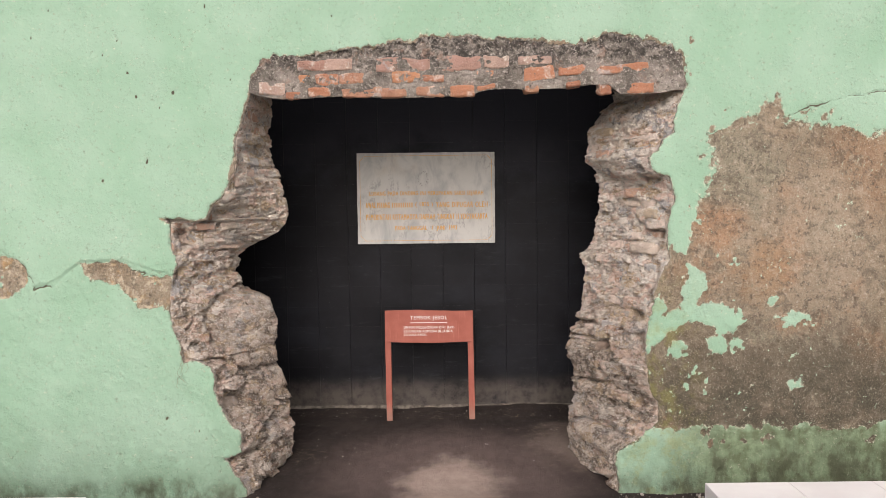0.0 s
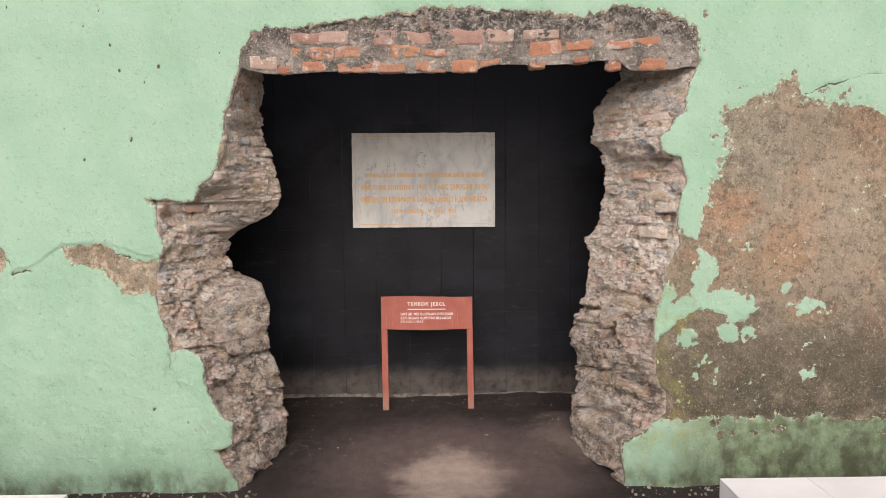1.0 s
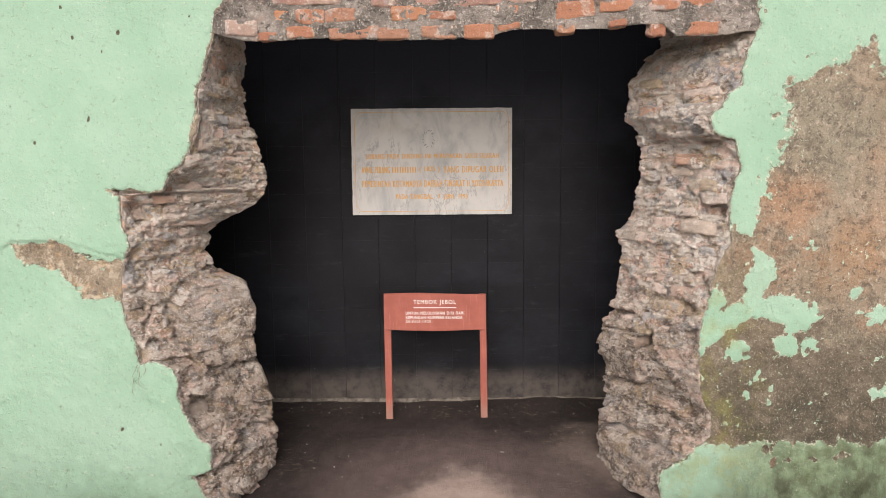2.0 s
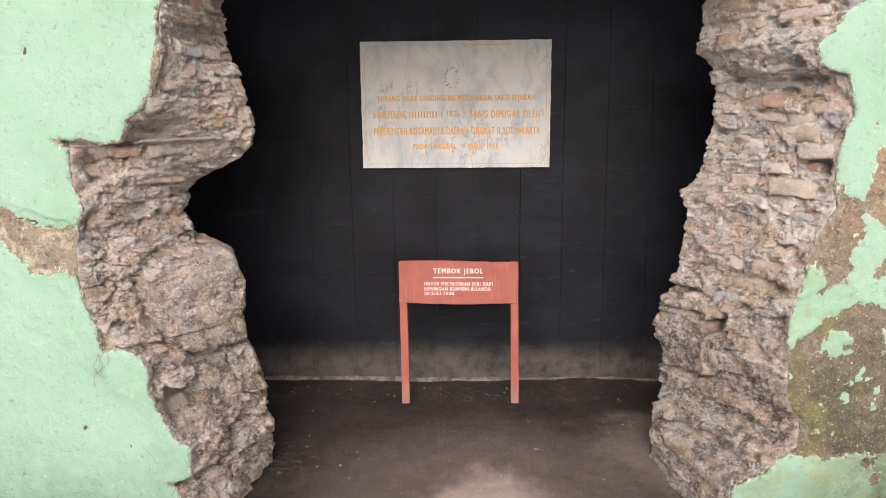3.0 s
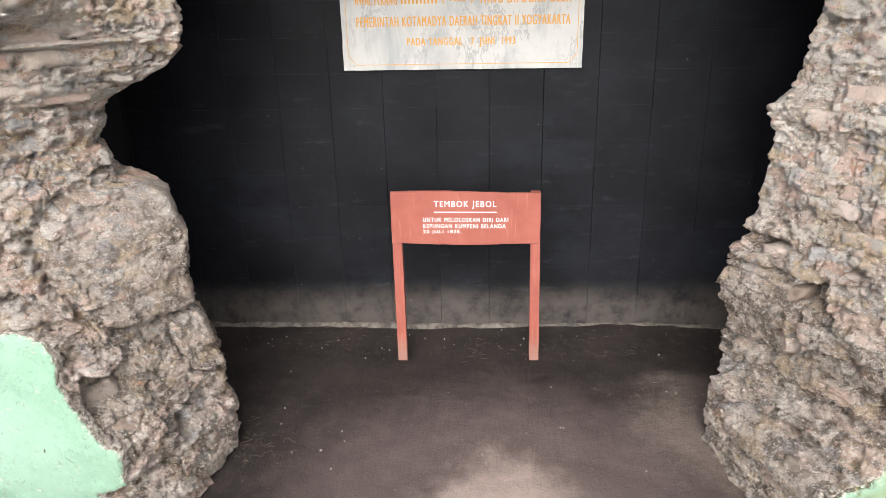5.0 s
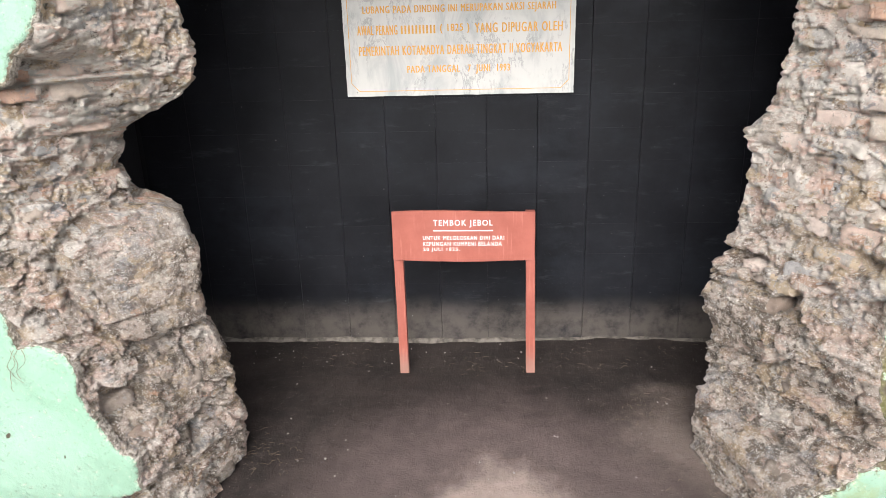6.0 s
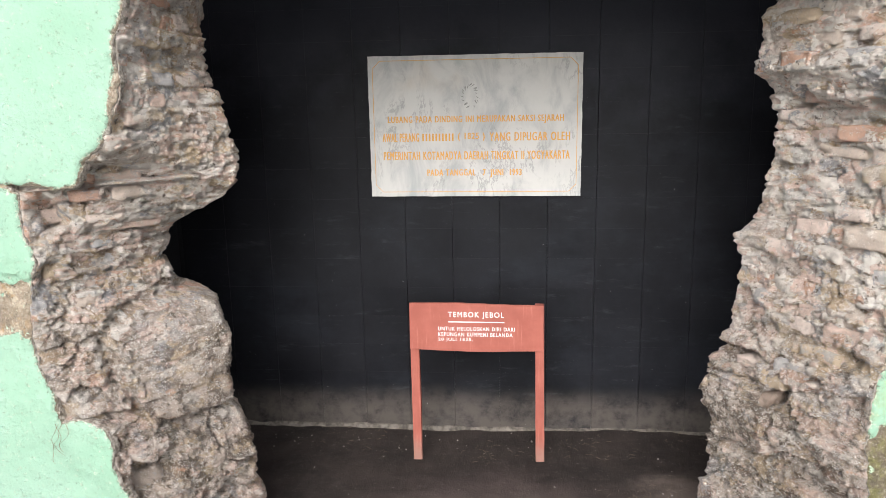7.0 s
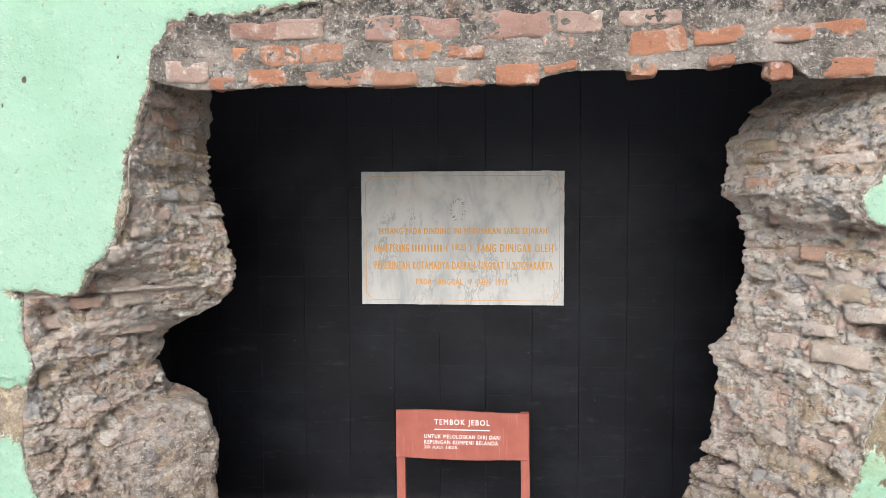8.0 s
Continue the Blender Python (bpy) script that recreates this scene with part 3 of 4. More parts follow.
def build_plaster():
    cell = 0.007
    xs, zs = np.arange(-1.5, 4.5, cell), np.arange(-0.16, 3.2, cell)
    x, z = np.meshgrid(xs, zs, indexing="ij")
    zero = 0 * x
    rough_edge = 0.014 * fbm(x * 16, z * 16, zero, 4, 11) + 0.006 * fbm(x * 55, z * 55, zero, 2, 12)
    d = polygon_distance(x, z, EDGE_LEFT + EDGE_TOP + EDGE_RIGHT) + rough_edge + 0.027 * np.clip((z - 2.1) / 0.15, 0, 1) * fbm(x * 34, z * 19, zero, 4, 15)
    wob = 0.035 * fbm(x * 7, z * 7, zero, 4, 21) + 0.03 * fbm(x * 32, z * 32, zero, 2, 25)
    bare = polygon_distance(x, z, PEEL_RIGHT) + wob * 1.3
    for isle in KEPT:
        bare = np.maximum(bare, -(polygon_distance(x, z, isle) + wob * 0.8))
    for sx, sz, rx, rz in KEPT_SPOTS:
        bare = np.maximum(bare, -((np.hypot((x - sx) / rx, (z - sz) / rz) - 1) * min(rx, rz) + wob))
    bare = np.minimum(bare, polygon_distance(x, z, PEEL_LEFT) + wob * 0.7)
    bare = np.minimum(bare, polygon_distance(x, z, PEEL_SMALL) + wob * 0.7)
    # rough ring of bare render round the opening
    crown = np.clip((z - 2.1) / 0.15, 0, 1)
    fringe = np.clip((z - 1.35) / 0.15, 0, 1) * np.clip((1.0 - x) / 0.2, 0, 1) * (1 - crown)
    bare = np.minimum(bare, d - (0.001 + 0.011 * crown + 0.006 * fringe) - (0.012 + 0.01 * crown + 0.016 * fringe) * np.clip(fbm(x * 7, z * 7, zero, 2, 31), 0, 1))
    grain, grit = fbm(x * 20, z * 20, zero, 3, 35), fbm(x * 17, z * 17, zero, 3, 36)
    bare = np.maximum(bare, np.where((bare > -0.22) & (z < 1.25) & (x < 3.15), (grain - 0.56) * 0.12, -1))
    bare = np.minimum(bare, np.where((bare < 0.1) & (x > 2.75), (0.46 - grit) * 0.15, 1))
    rim_ring = np.clip(1.1 - (d - 0.003 * crown) / (0.002 + (0.008 + 0.022 * crown + 0.022 * fringe) * np.clip(grain + 0.02, 0, 1)), 0, 1)
    peel = np.clip(0.5 - bare / (0.016 + 0.03 * np.clip((x - 2.7) / 0.1, 0, 1) * np.clip((z - 1.2) / 0.1, 0, 1)), 0, 1)
    chip = np.zeros(x.shape)
    for k, (sx, sz) in enumerate(SPOTS):
        r = 0.003 + 0.004 * ((k * 37) % 10) / 10
        chip = np.maximum(chip, np.clip(1.6 - np.hypot(x - sx + wob * 0.2, (z - sz) / 1.7 + wob * 0.2) / r, 0, 1))
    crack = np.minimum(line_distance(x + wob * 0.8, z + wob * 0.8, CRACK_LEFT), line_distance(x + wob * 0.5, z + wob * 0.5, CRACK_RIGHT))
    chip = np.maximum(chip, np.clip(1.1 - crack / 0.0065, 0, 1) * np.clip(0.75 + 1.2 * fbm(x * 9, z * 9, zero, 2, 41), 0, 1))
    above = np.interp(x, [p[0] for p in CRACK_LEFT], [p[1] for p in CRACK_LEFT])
    step = np.clip((z - above - wob * 0.5) / 0.012, 0, 1) * np.clip((0.0 - x) / 0.1, 0, 1) * np.clip((1.75 - z) / 0.3, 0, 1)
    y = WALL_Y + 0.008 * peel + 0.008 * chip - 0.007 * step
    y -= 0.006 * fbm(x * 2.2, z * 2.2, zero, 2, 51) + 0.005 * fbm(x * 5, z * 4, zero, 2, 55) + (0.005 + 0.004 * (z < 1.2)) * fbm(x * 11, z * 11, zero, 4, 52) + 0.003 * np.clip(fbm(x * 24, z * 24, zero, 3, 57) - 0.25, 0, 1) + 0.004 * peel * fbm(x * 35, z * 35, zero, 2, 53)
    y += 0.008 * np.clip(1 - d / 0.012, 0, 1) * np.clip(0.5 + fbm(x * 14, z * 14, zero, 2, 54), 0, 1)
    gx, gz = np.gradient(d, cell)
    g2 = np.maximum(gx * gx + gz * gz, 0.25)
    push = np.clip(-d, 0, 1.4 * cell)
    px, pz = x + push * gx / g2, z + push * gz / g2
    faces = grid_faces(*x.shape)
    keep = (d.reshape(-1)[faces] > -1.2 * cell).all(1)
    faces = faces[keep]
    verts = np.stack([px, y, pz], -1).reshape(-1, 3)
    # a returned edge all round the opening
    pair = np.concatenate([faces[:, [0, 1]], faces[:, [1, 2]], faces[:, [2, 3]], faces[:, [3, 0]]])
    key = np.sort(pair, 1) @ np.array([len(verts), 1])
    _, first, count = np.unique(key, return_index=True, return_counts=True)
    rim = pair[first[count == 1]]
    flat = d.reshape(-1)
    rim = rim[(np.abs(flat[rim]) < 0.05).all(1)]
    ids = np.unique(rim)
    back = np.full(len(verts), -1)
    back[ids] = len(verts) + np.arange(len(ids))
    behind = verts[ids] + np.array([0, 0.035, 0])
    faces = np.concatenate([faces, np.stack([rim[:, 1], rim[:, 0], back[rim[:, 0]], back[rim[:, 1]]], -1)])
    peel = np.concatenate([peel.reshape(-1), np.ones(len(ids))])
    chip = np.concatenate([chip.reshape(-1), np.zeros(len(ids))])
    rim_ring = np.concatenate([rim_ring.reshape(-1), np.ones(len(ids))])
    verts = np.concatenate([verts, behind])
    used = np.unique(faces)
    remap = np.zeros(len(verts), int)
    remap[used] = np.arange(len(used))
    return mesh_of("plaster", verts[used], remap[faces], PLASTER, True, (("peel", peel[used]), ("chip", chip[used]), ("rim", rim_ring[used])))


wall = tagged(new("wall_front", build_plaster()), "pale green plastered wall with a broken hole and peeling brown render", "wall", kind="structure")


def build_jamb(side, edge, nose, nose_y, seed, coursed, boulders):
    """The broken end of the wall: front edge to nose to back, with bedded courses. Returns the mesh and a placing function."""
    ez, ex = np.array([p[1] for p in edge]), np.array([p[0] for p in edge])
    order = np.argsort(ez)
    ez, ex = ez[order], ex[order]
    nz, nx = np.array([p[1] for p in nose]), np.array([p[0] for p in nose])
    y0 = WALL_Y + 0.014

    def base(v, z):
        xf, xn = np.interp(z, ez, ex), np.interp(z, nz, nx)
        k = np.clip(v, 0, 1)
        x = xf + (xn - xf) * k ** 0.8
        y = y0 + (nose_y - y0) * k
        out = np.clip(-v, 0, 1)
        x, y = x - side * 0.25 * out, y + 0.028 * np.minimum(1, 8 * out)
        q = np.clip(v - 1, 0, 1)
        return x - side * 0.16 * q ** 1.6, y + (WALL_END - nose_y) * q

    vs = np.concatenate([np.linspace(-1, -0.04, 5), np.linspace(0, 1, 200), np.linspace(1.01, 2.0, 64)])
    zs = np.arange(-0.16, 2.42, 0.0035)
    v, z = np.meshgrid(vs, zs, indexing="ij")
    zero = 0 * v
    x, y = base(v, z)
    # smooth the profile a little so that normals stay calm
    tx, ty = np.gradient(x, axis=0), np.gradient(y, axis=0)
    size = np.maximum(np.hypot(tx, ty), 1e-6)
    nxn, nyn = side * ty / size, -side * tx / size
    nyn = np.where(nyn > 0.3, 0.3, nyn)
    s = y * 1.0 + x * side * 0.7
    warp = 0.02 * fbm(s * 5, z * 2, zero, 2, seed)
    bed = fbm(s * 5.5, (z + warp) * 21, zero, 2, seed + 3)
    wx, wy, wz = (0.016 * fbm(x * 12 + k, y * 12, z * 12, 2, seed + 40 + k) for k in (0, 5, 9))
    gap1, cell = worley((x + wx) * 8, (y + wy) * 8, (z + wz * 0.5 + warp) * 19, seed + 50)
    gap2, bit = worley((x + wx * 0.5) * 27, (y + wy * 0.5) * 27, (z + wz * 0.5) * 40, seed + 60)
    # brick courses of uneven length above the rubble foot
    lift = (z + 0.5 * warp + 0.006 * vnoise(zero, zero, z * 9, seed + 71)) / 0.06
    row = np.floor(lift)
    run = (0.75 * side * x + 0.66 * y) / 0.15 + 7.3 * lattice(row, 0 * row, 0 * row, seed + 72)
    run = run + 0.3 * vnoise(run * 0.9, row * 5.1, zero, seed + 73)
    unit = np.floor(run)
    fz, fu = lift - row, run - unit
    arris = np.minimum(np.minimum(fz, 1 - fz) * 0.06, np.minimum(fu, 1 - fu) * 0.15) + 0.006 * fbm(x * 40, y * 40, z * 40, 3, seed + 74)
    hue, lost = lattice(unit, row, 0 * row, seed + 75), lattice(unit, row, 0 * row, seed + 76)
    level = lattice(unit, row, 0 * row, seed + 77) - 2.2 * (lost > 0.8)
    laid = np.clip((z - coursed) / 0.12 + 0.8 * fbm(x * 6, y * 6, z * 6, 2, seed + 78), 0, 1) * np.clip(0.9 + 1.4 * fbm(x * 4, y * 4, z * 5, 2, seed + 79), 0, 1)
    face = np.clip(arris / 0.009, 0, 1)
    masonry = 0.011 * level * face - 0.008 * (1 - face) + 0.008 * (fz - 0.5) * lost
    crumb = 1 - 2 * np.abs(fbm(x * 26, y * 26, z * 34, 3, seed + 13))
    grit = fbm(x * 75, y * 75, z * 85, 3, seed + 17)
    disp = 0.008 * bed + laid * masonry + (1 - laid) * (0.02 * cell - 0.013 * np.clip(1 - gap1 / 0.08, 0, 1)) + 0.005 * bit - 0.003 * np.clip(1 - gap2 / 0.12, 0, 1)
    disp += 0.013 * fbm(x * 9, y * 9, z * 11, 4, seed + 7) + 0.006 * fbm(x * 40, y * 40, z * 50, 3, seed + 11) + 0.004 * crumb
    pits = np.clip((fbm(x * 24, y * 24, z * 34, 3, seed + 33) - 0.27) / 0.1, 0, 1)
    disp -= 0.018 * pits
    smooth = np.zeros(v.shape)
    for bz, bv, rz, rv, lift in boulders:
        away = (np.abs((z - bz) / rz) ** 4 + np.abs((v - bv) / rv) ** 4) ** 0.25 + 0.14 * fbm(x * 8, y * 8, z * 8, 2, seed + 37)
        w = np.clip((1.12 - away) / 0.2, 0, 1)
        disp = disp - 0.035 * np.clip(1 - np.abs(away - 1.12) / 0.1, 0, 1)
        smooth = np.maximum(smooth, w)
        disp = disp + lift * w
    disp = disp * (1 - 0.78 * smooth)
    hollow = fbm(x * 7, y * 7, z * 9, 2, seed + 29)
    disp -= 0.075 * np.clip((hollow - 0.38) / 0.2, 0, 1) * (1 - smooth)
    ledge = fbm(s * 6, z * 16, zero, 3, seed + 43)
    disp += smooth * (0.007 * fbm(x * 13, y * 13, z * 22, 4, seed + 45) - 0.014 * np.clip((ledge - 0.22) / 0.08, 0, 1)) + 0.006 * grit + 0.004 * (1 - 2 * np.abs(fbm(x * 55, y * 55, z * 70, 2, seed + 19)))
    disp -= 0.012
    disp *= np.clip((v + 0.02) / 0.08, 0, 1)
    px, py = x + nxn * disp, np.maximum(y + nyn * disp, WALL_Y + 0.004)
    verts = np.stack([px, py, z + 0.25 * disp * vnoise(x * 12, y * 12, z * 12, seed + 31)], -1).reshape(-1, 3)
    faces = grid_faces(*v.shape)
    if side < 0:
        faces = faces[:, ::-1]

    def place(vv, zz):
        i = int(np.clip(np.searchsorted(vs, vv), 1, len(vs) - 2))
        j = int(np.clip((zz + 0.16) / 0.0035, 1, len(zs) - 2))
        at = Vector((px[i, j], py[i, j], zz))
        lo, hi = max(i - 26, 6), min(i + 26, len(vs) - 1)
        along = Vector((x[hi, j] - x[lo, j], y[hi, j] - y[lo, j], 0)).normalized()
        return at, along, float(np.interp(zz, ez, ex))
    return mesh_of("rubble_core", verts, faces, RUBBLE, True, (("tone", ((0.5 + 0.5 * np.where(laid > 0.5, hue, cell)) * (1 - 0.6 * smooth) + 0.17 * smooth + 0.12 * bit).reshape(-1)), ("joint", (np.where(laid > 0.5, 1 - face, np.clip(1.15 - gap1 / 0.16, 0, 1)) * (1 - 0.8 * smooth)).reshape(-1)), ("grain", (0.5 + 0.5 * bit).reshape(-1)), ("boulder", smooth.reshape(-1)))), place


NOSE_LEFT = [(0.36, -0.2), (0.45, -0.08), (0.5, 0.05), (0.49, 0.16), (0.455, 0.22), (0.47, 0.36), (0.44, 0.45), (0.395, 0.56), (0.395, 0.66), (0.405, 0.82), (0.365, 0.95),
             (0.255, 1.0), (0.195, 1.04), (0.18, 1.11), (0.2, 1.2), (0.25, 1.26), (0.42, 1.35), (0.48, 1.4), (0.495, 1.48), (0.465, 1.64),
             (0.415, 1.76), (0.395, 1.86), (0.4, 1.96), (0.415, 2.1), (0.42, 2.3)]
NOSE_RIGHT = [(2.3, -0.24), (2.18, -0.06), (2.185, 0.16), (2.2, 0.3), (2.215, 0.46), (2.165, 0.6), (2.2, 0.7), (2.265, 0.9), (2.27, 1.0), (2.28, 1.1), (2.245, 1.19), (2.34, 1.27),
              (2.35, 1.42), (2.375, 1.54), (2.365, 1.66), (2.295, 1.74), (2.3, 1.93), (2.33, 1.99), (2.39, 2.06), (2.45, 2.12), (2.48, 2.3)]


def rough_block(name, seed, size, rounding, wear, material):
    """A worn, broken block of the given size with rounded arrises and its own uneven faces."""
    bm = bmesh.new()
    bmesh.ops.create_cube(bm, size=1.0)
    bmesh.ops.subdivide_edges(bm, edges=bm.edges[:], cuts=9, use_grid_fill=True)
    half = [0.5 * k for k in size]
    shift = Vector((seed * 3.7, seed * 1.3, seed * 7.1))
    for vert in bm.verts:
        c = Vector([vert.co[k] * size[k] for k in range(3)])
        core = Vector([max(-half[k] + rounding, min(half[k] - rounding, c[k])) for k in range(3)])
        away = c - core
        way = away.normalized() if away.length > 1e-6 else c.normalized()
        c = core + way * min(away.length, rounding)
        q = c * 11 + shift
        c += Vector((noise.noise(q), noise.noise(q + Vector((9, 0, 0))), noise.noise(q + Vector((0, 9, 0))))) * wear
        c -= way * 2.2 * wear * max(0.0, noise.noise(c * 19 + shift) - 0.15)
        c += way * (0.45 * wear * noise.noise(c * 45 + shift) + 0.25 * wear * noise.noise(c * 110 + shift))
        vert.co = c
    me = bpy.data.meshes.new(name)
    bm.to_mesh(me)
    bm.free()
    me.materials.append(material)
    me.polygons.foreach_set("use_smooth", [True] * len(me.polygons))
    return me


FLAT = [rough_block("stone", k, (0.15, 0.1, 0.046), 0.01, 0.011, STONE) for k in range(12)]
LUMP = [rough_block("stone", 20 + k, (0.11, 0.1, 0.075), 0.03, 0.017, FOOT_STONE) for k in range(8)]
OLD_BATS = [rough_block("brick", 60 + k, (0.16, 0.1, 0.046), 0.006, 0.008, WORN_BRICK) for k in range(10)]


def lay_stones(parent, place, side, zones, rng):
    for z0, z1, rise, fill, lumpy, brick_share, reach in zones:
        z = z0
        while z < z1:
            v = rng.uniform(0.05, 0.25)
            while v < 0.88:
                length = rng.uniform(0.07, 0.21) if not lumpy else rng.uniform(0.06, 0.13)
                if rng.random() < fill:
                    at, along, rim_x = place(v, z + rng.uniform(-0.008, 0.008))
                    normal = Vector((along.y, -along.x, 0))
                    yaw = math.atan2(along.y, along.x) + rng.uniform(-0.14, 0.14)
                    reach_y = 0.5 * (length * abs(along.y) + 0.1 * abs(along.x))
                    if at.y - reach_y < WALL_Y + 0.03 and side * (at.x - rim_x) < 0.5 * length * abs(along.x) + 0.012:
                        v += 0.05
                        continue
                    at = at - normal * side * (rng.uniform(0.036, 0.056) + 0.045 * max(0.0, v - 0.6))
                    at.y = max(at.y, WALL_Y + (0.075 if side * (at.x - rim_x) > 0.06 else 0.11))
                    sort = rng.random()
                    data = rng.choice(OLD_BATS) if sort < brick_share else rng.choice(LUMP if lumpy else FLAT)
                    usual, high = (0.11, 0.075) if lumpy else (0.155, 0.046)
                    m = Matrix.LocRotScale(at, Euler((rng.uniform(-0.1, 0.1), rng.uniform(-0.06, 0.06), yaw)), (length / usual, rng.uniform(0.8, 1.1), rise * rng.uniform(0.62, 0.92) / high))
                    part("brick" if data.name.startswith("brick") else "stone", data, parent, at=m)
                v += (length + rng.uniform(0.0, 0.04)) / reach
            z += rise * rng.uniform(0.92, 1.12)


rng = random.Random(5)
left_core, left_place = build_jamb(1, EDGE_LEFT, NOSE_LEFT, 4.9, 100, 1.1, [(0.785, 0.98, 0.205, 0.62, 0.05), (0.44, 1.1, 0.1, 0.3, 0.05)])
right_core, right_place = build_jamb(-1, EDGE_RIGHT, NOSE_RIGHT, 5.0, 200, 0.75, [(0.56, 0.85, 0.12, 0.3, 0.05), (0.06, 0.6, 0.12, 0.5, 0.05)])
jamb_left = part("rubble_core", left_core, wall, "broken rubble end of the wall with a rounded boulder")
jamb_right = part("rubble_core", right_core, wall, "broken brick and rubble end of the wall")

# lintel: cement and brick courses above the hole
def build_lintel():
    under = [(0.3, 2.15), (0.44, 2.11), (0.52, 2.089), (0.68, 2.086), (0.905, 2.094), (0.933, 2.11), (0.975, 2.091), (1.3, 2.086), (1.563, 2.087), (1.614, 2.106), (1.714, 2.125),
             (1.86, 2.119), (2.094, 2.121), (2.24, 2.137), (2.32, 2.138), (2.383, 2.089), (2.6, 2.087), (2.7, 2.1), (2.874, 2.1)]
    xs = np.arange(0.2, 2.95, 0.005)
    rows = np.concatenate([np.linspace(0, 1, 84), np.linspace(1.03, 2, 26)])
    x, r = np.meshgrid(xs, rows, indexing="ij")
    zero = 0 * x
    bottom = np.interp(x, [p[0] for p in under], [p[1] for p in under]) - 0.007 + 0.007 * fbm(x * 12, zero, zero, 3, 61)
    top = 2.46
    k, q = np.clip(r, 0, 1), np.clip(r - 1, 0, 1)
    z = top + (bottom - top) * k + 0.2 * q
    y = WALL_Y + 0.015 + (WALL_END - WALL_Y) * q ** 0.9
    y = y - 0.004 + 0.016 * fbm(x * 9, z * 15, zero, 4, 63) + 0.009 * fbm(x * 40, z * 40, zero, 3, 67) * (z > 2.28) + 0.006 * fbm(x * 50, z * 50, zero, 3, 69) + 0.003 * fbm(x * 120, z * 120, zero, 2, 70)
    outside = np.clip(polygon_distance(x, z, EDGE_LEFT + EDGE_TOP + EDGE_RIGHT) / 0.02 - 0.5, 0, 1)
    y = np.maximum(y, WALL_Y + 0.002 + 0.036 * outside)
    return mesh_of("lintel_mortar", np.stack([x, y, z], -1).reshape(-1, 3), grid_faces(*x.shape)[:, ::-1], CEMENT)


lintel = part("lintel_mortar", build_lintel(), wall, "grey cement lintel bedding over the hole")
# centre, width, height above the floor, thickness and lean of each brick
LINTEL_BRICKS = [(0.514, 0.139, 2.135, 0.058, 0.0), (0.635, 0.087, 2.101, 0.033, 0.0), (0.766, 0.117, 2.115, 0.042, 0.06), (0.998, 0.207, 2.11, 0.046, 0.0), (1.172, 0.135, 2.106, 0.041, 0.0),
                 (1.364, 0.143, 2.109, 0.048, 0.0), (1.539, 0.122, 2.108, 0.051, 0.02), (1.668, 0.097, 2.127, 0.024, 0.12), (1.908, 0.084, 2.114, 0.04, 0.1), (2.133, 0.073, 2.135, 0.026, 0.12),
                 (2.3, 0.077, 2.108, 0.052, 0.0), (2.479, 0.156, 2.112, 0.048, 0.0),
                 (0.688, 0.071, 2.184, 0.047, -0.05), (0.812, 0.125, 2.18, 0.052, 0.0), (0.945, 0.125, 2.184, 0.05, 0.0), (1.238, 0.149, 2.188, 0.055, 0.0), (1.374, 0.122, 2.178, 0.037, -0.03),
                 (1.664, 0.094, 2.196, 0.035, 0.0), (1.947, 0.153, 2.195, 0.066, 0.1), (2.131, 0.156, 2.21, 0.042, 0.08), (2.392, 0.274, 2.215, 0.048, 0.05),
                 (0.728, 0.147, 2.254, 0.053, 0.0), (0.874, 0.144, 2.256, 0.052, 0.04), (1.222, 0.281, 2.25, 0.069, 0.0), (1.51, 0.249, 2.255, 0.07, 0.0), (1.721, 0.138, 2.26, 0.06, 0.0), (1.932, 0.179, 2.268, 0.043, 0.0)]
for k, (bx, width, bz, high, lean) in enumerate(LINTEL_BRICKS):
    bat = rough_block("brick", 80 + k, (width * 1.04, 0.05, high * 1.12), 0.008, 0.009, FADED_BRICK if bz > 2.24 or k == 0 else BRICK)
    part("brick", bat, lintel, at=Matrix.LocRotScale((bx, WALL_Y + 0.0295 + rng.uniform(-0.002, 0.003), bz), Euler((rng.uniform(-0.05, 0.05), -lean, rng.uniform(-0.03, 0.03))), None))

# solid masonry behind the plaster, closing the wall round the hole
for name, (x0, x1, z0, z1) in (("masonry", (-9.0, -0.3, -0.3, 3.6)), ("masonry", (2.95, 12.0, -0.3, 3.6)), ("masonry", (-0.3, 2.95, 2.44, 3.6))):
    part(name, block(x0, x1, WALL_Y + 0.055, WALL_END, z0, z1), wall, material=RUBBLE)
for x0, x1, z0, z1 in ((-9.0, -1.49, -0.3, 3.6), (4.48, 12.0, -0.3, 3.6), (-1.49, 4.48, 3.17, 3.6)):
    part("plaster_field", block(x0, x1, WALL_Y + 0.003, WALL_Y + 0.05, z0, z1), wall, material=PLASTER)

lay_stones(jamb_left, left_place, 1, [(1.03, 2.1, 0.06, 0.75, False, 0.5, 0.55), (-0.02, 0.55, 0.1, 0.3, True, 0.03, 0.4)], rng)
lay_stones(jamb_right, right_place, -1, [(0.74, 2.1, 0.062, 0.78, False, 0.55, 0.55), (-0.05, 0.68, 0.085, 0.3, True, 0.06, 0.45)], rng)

# ---- the black room behind ----
ROOM_L, ROOM_R, ROOM_TOP = -0.24, 3.1, 2.95


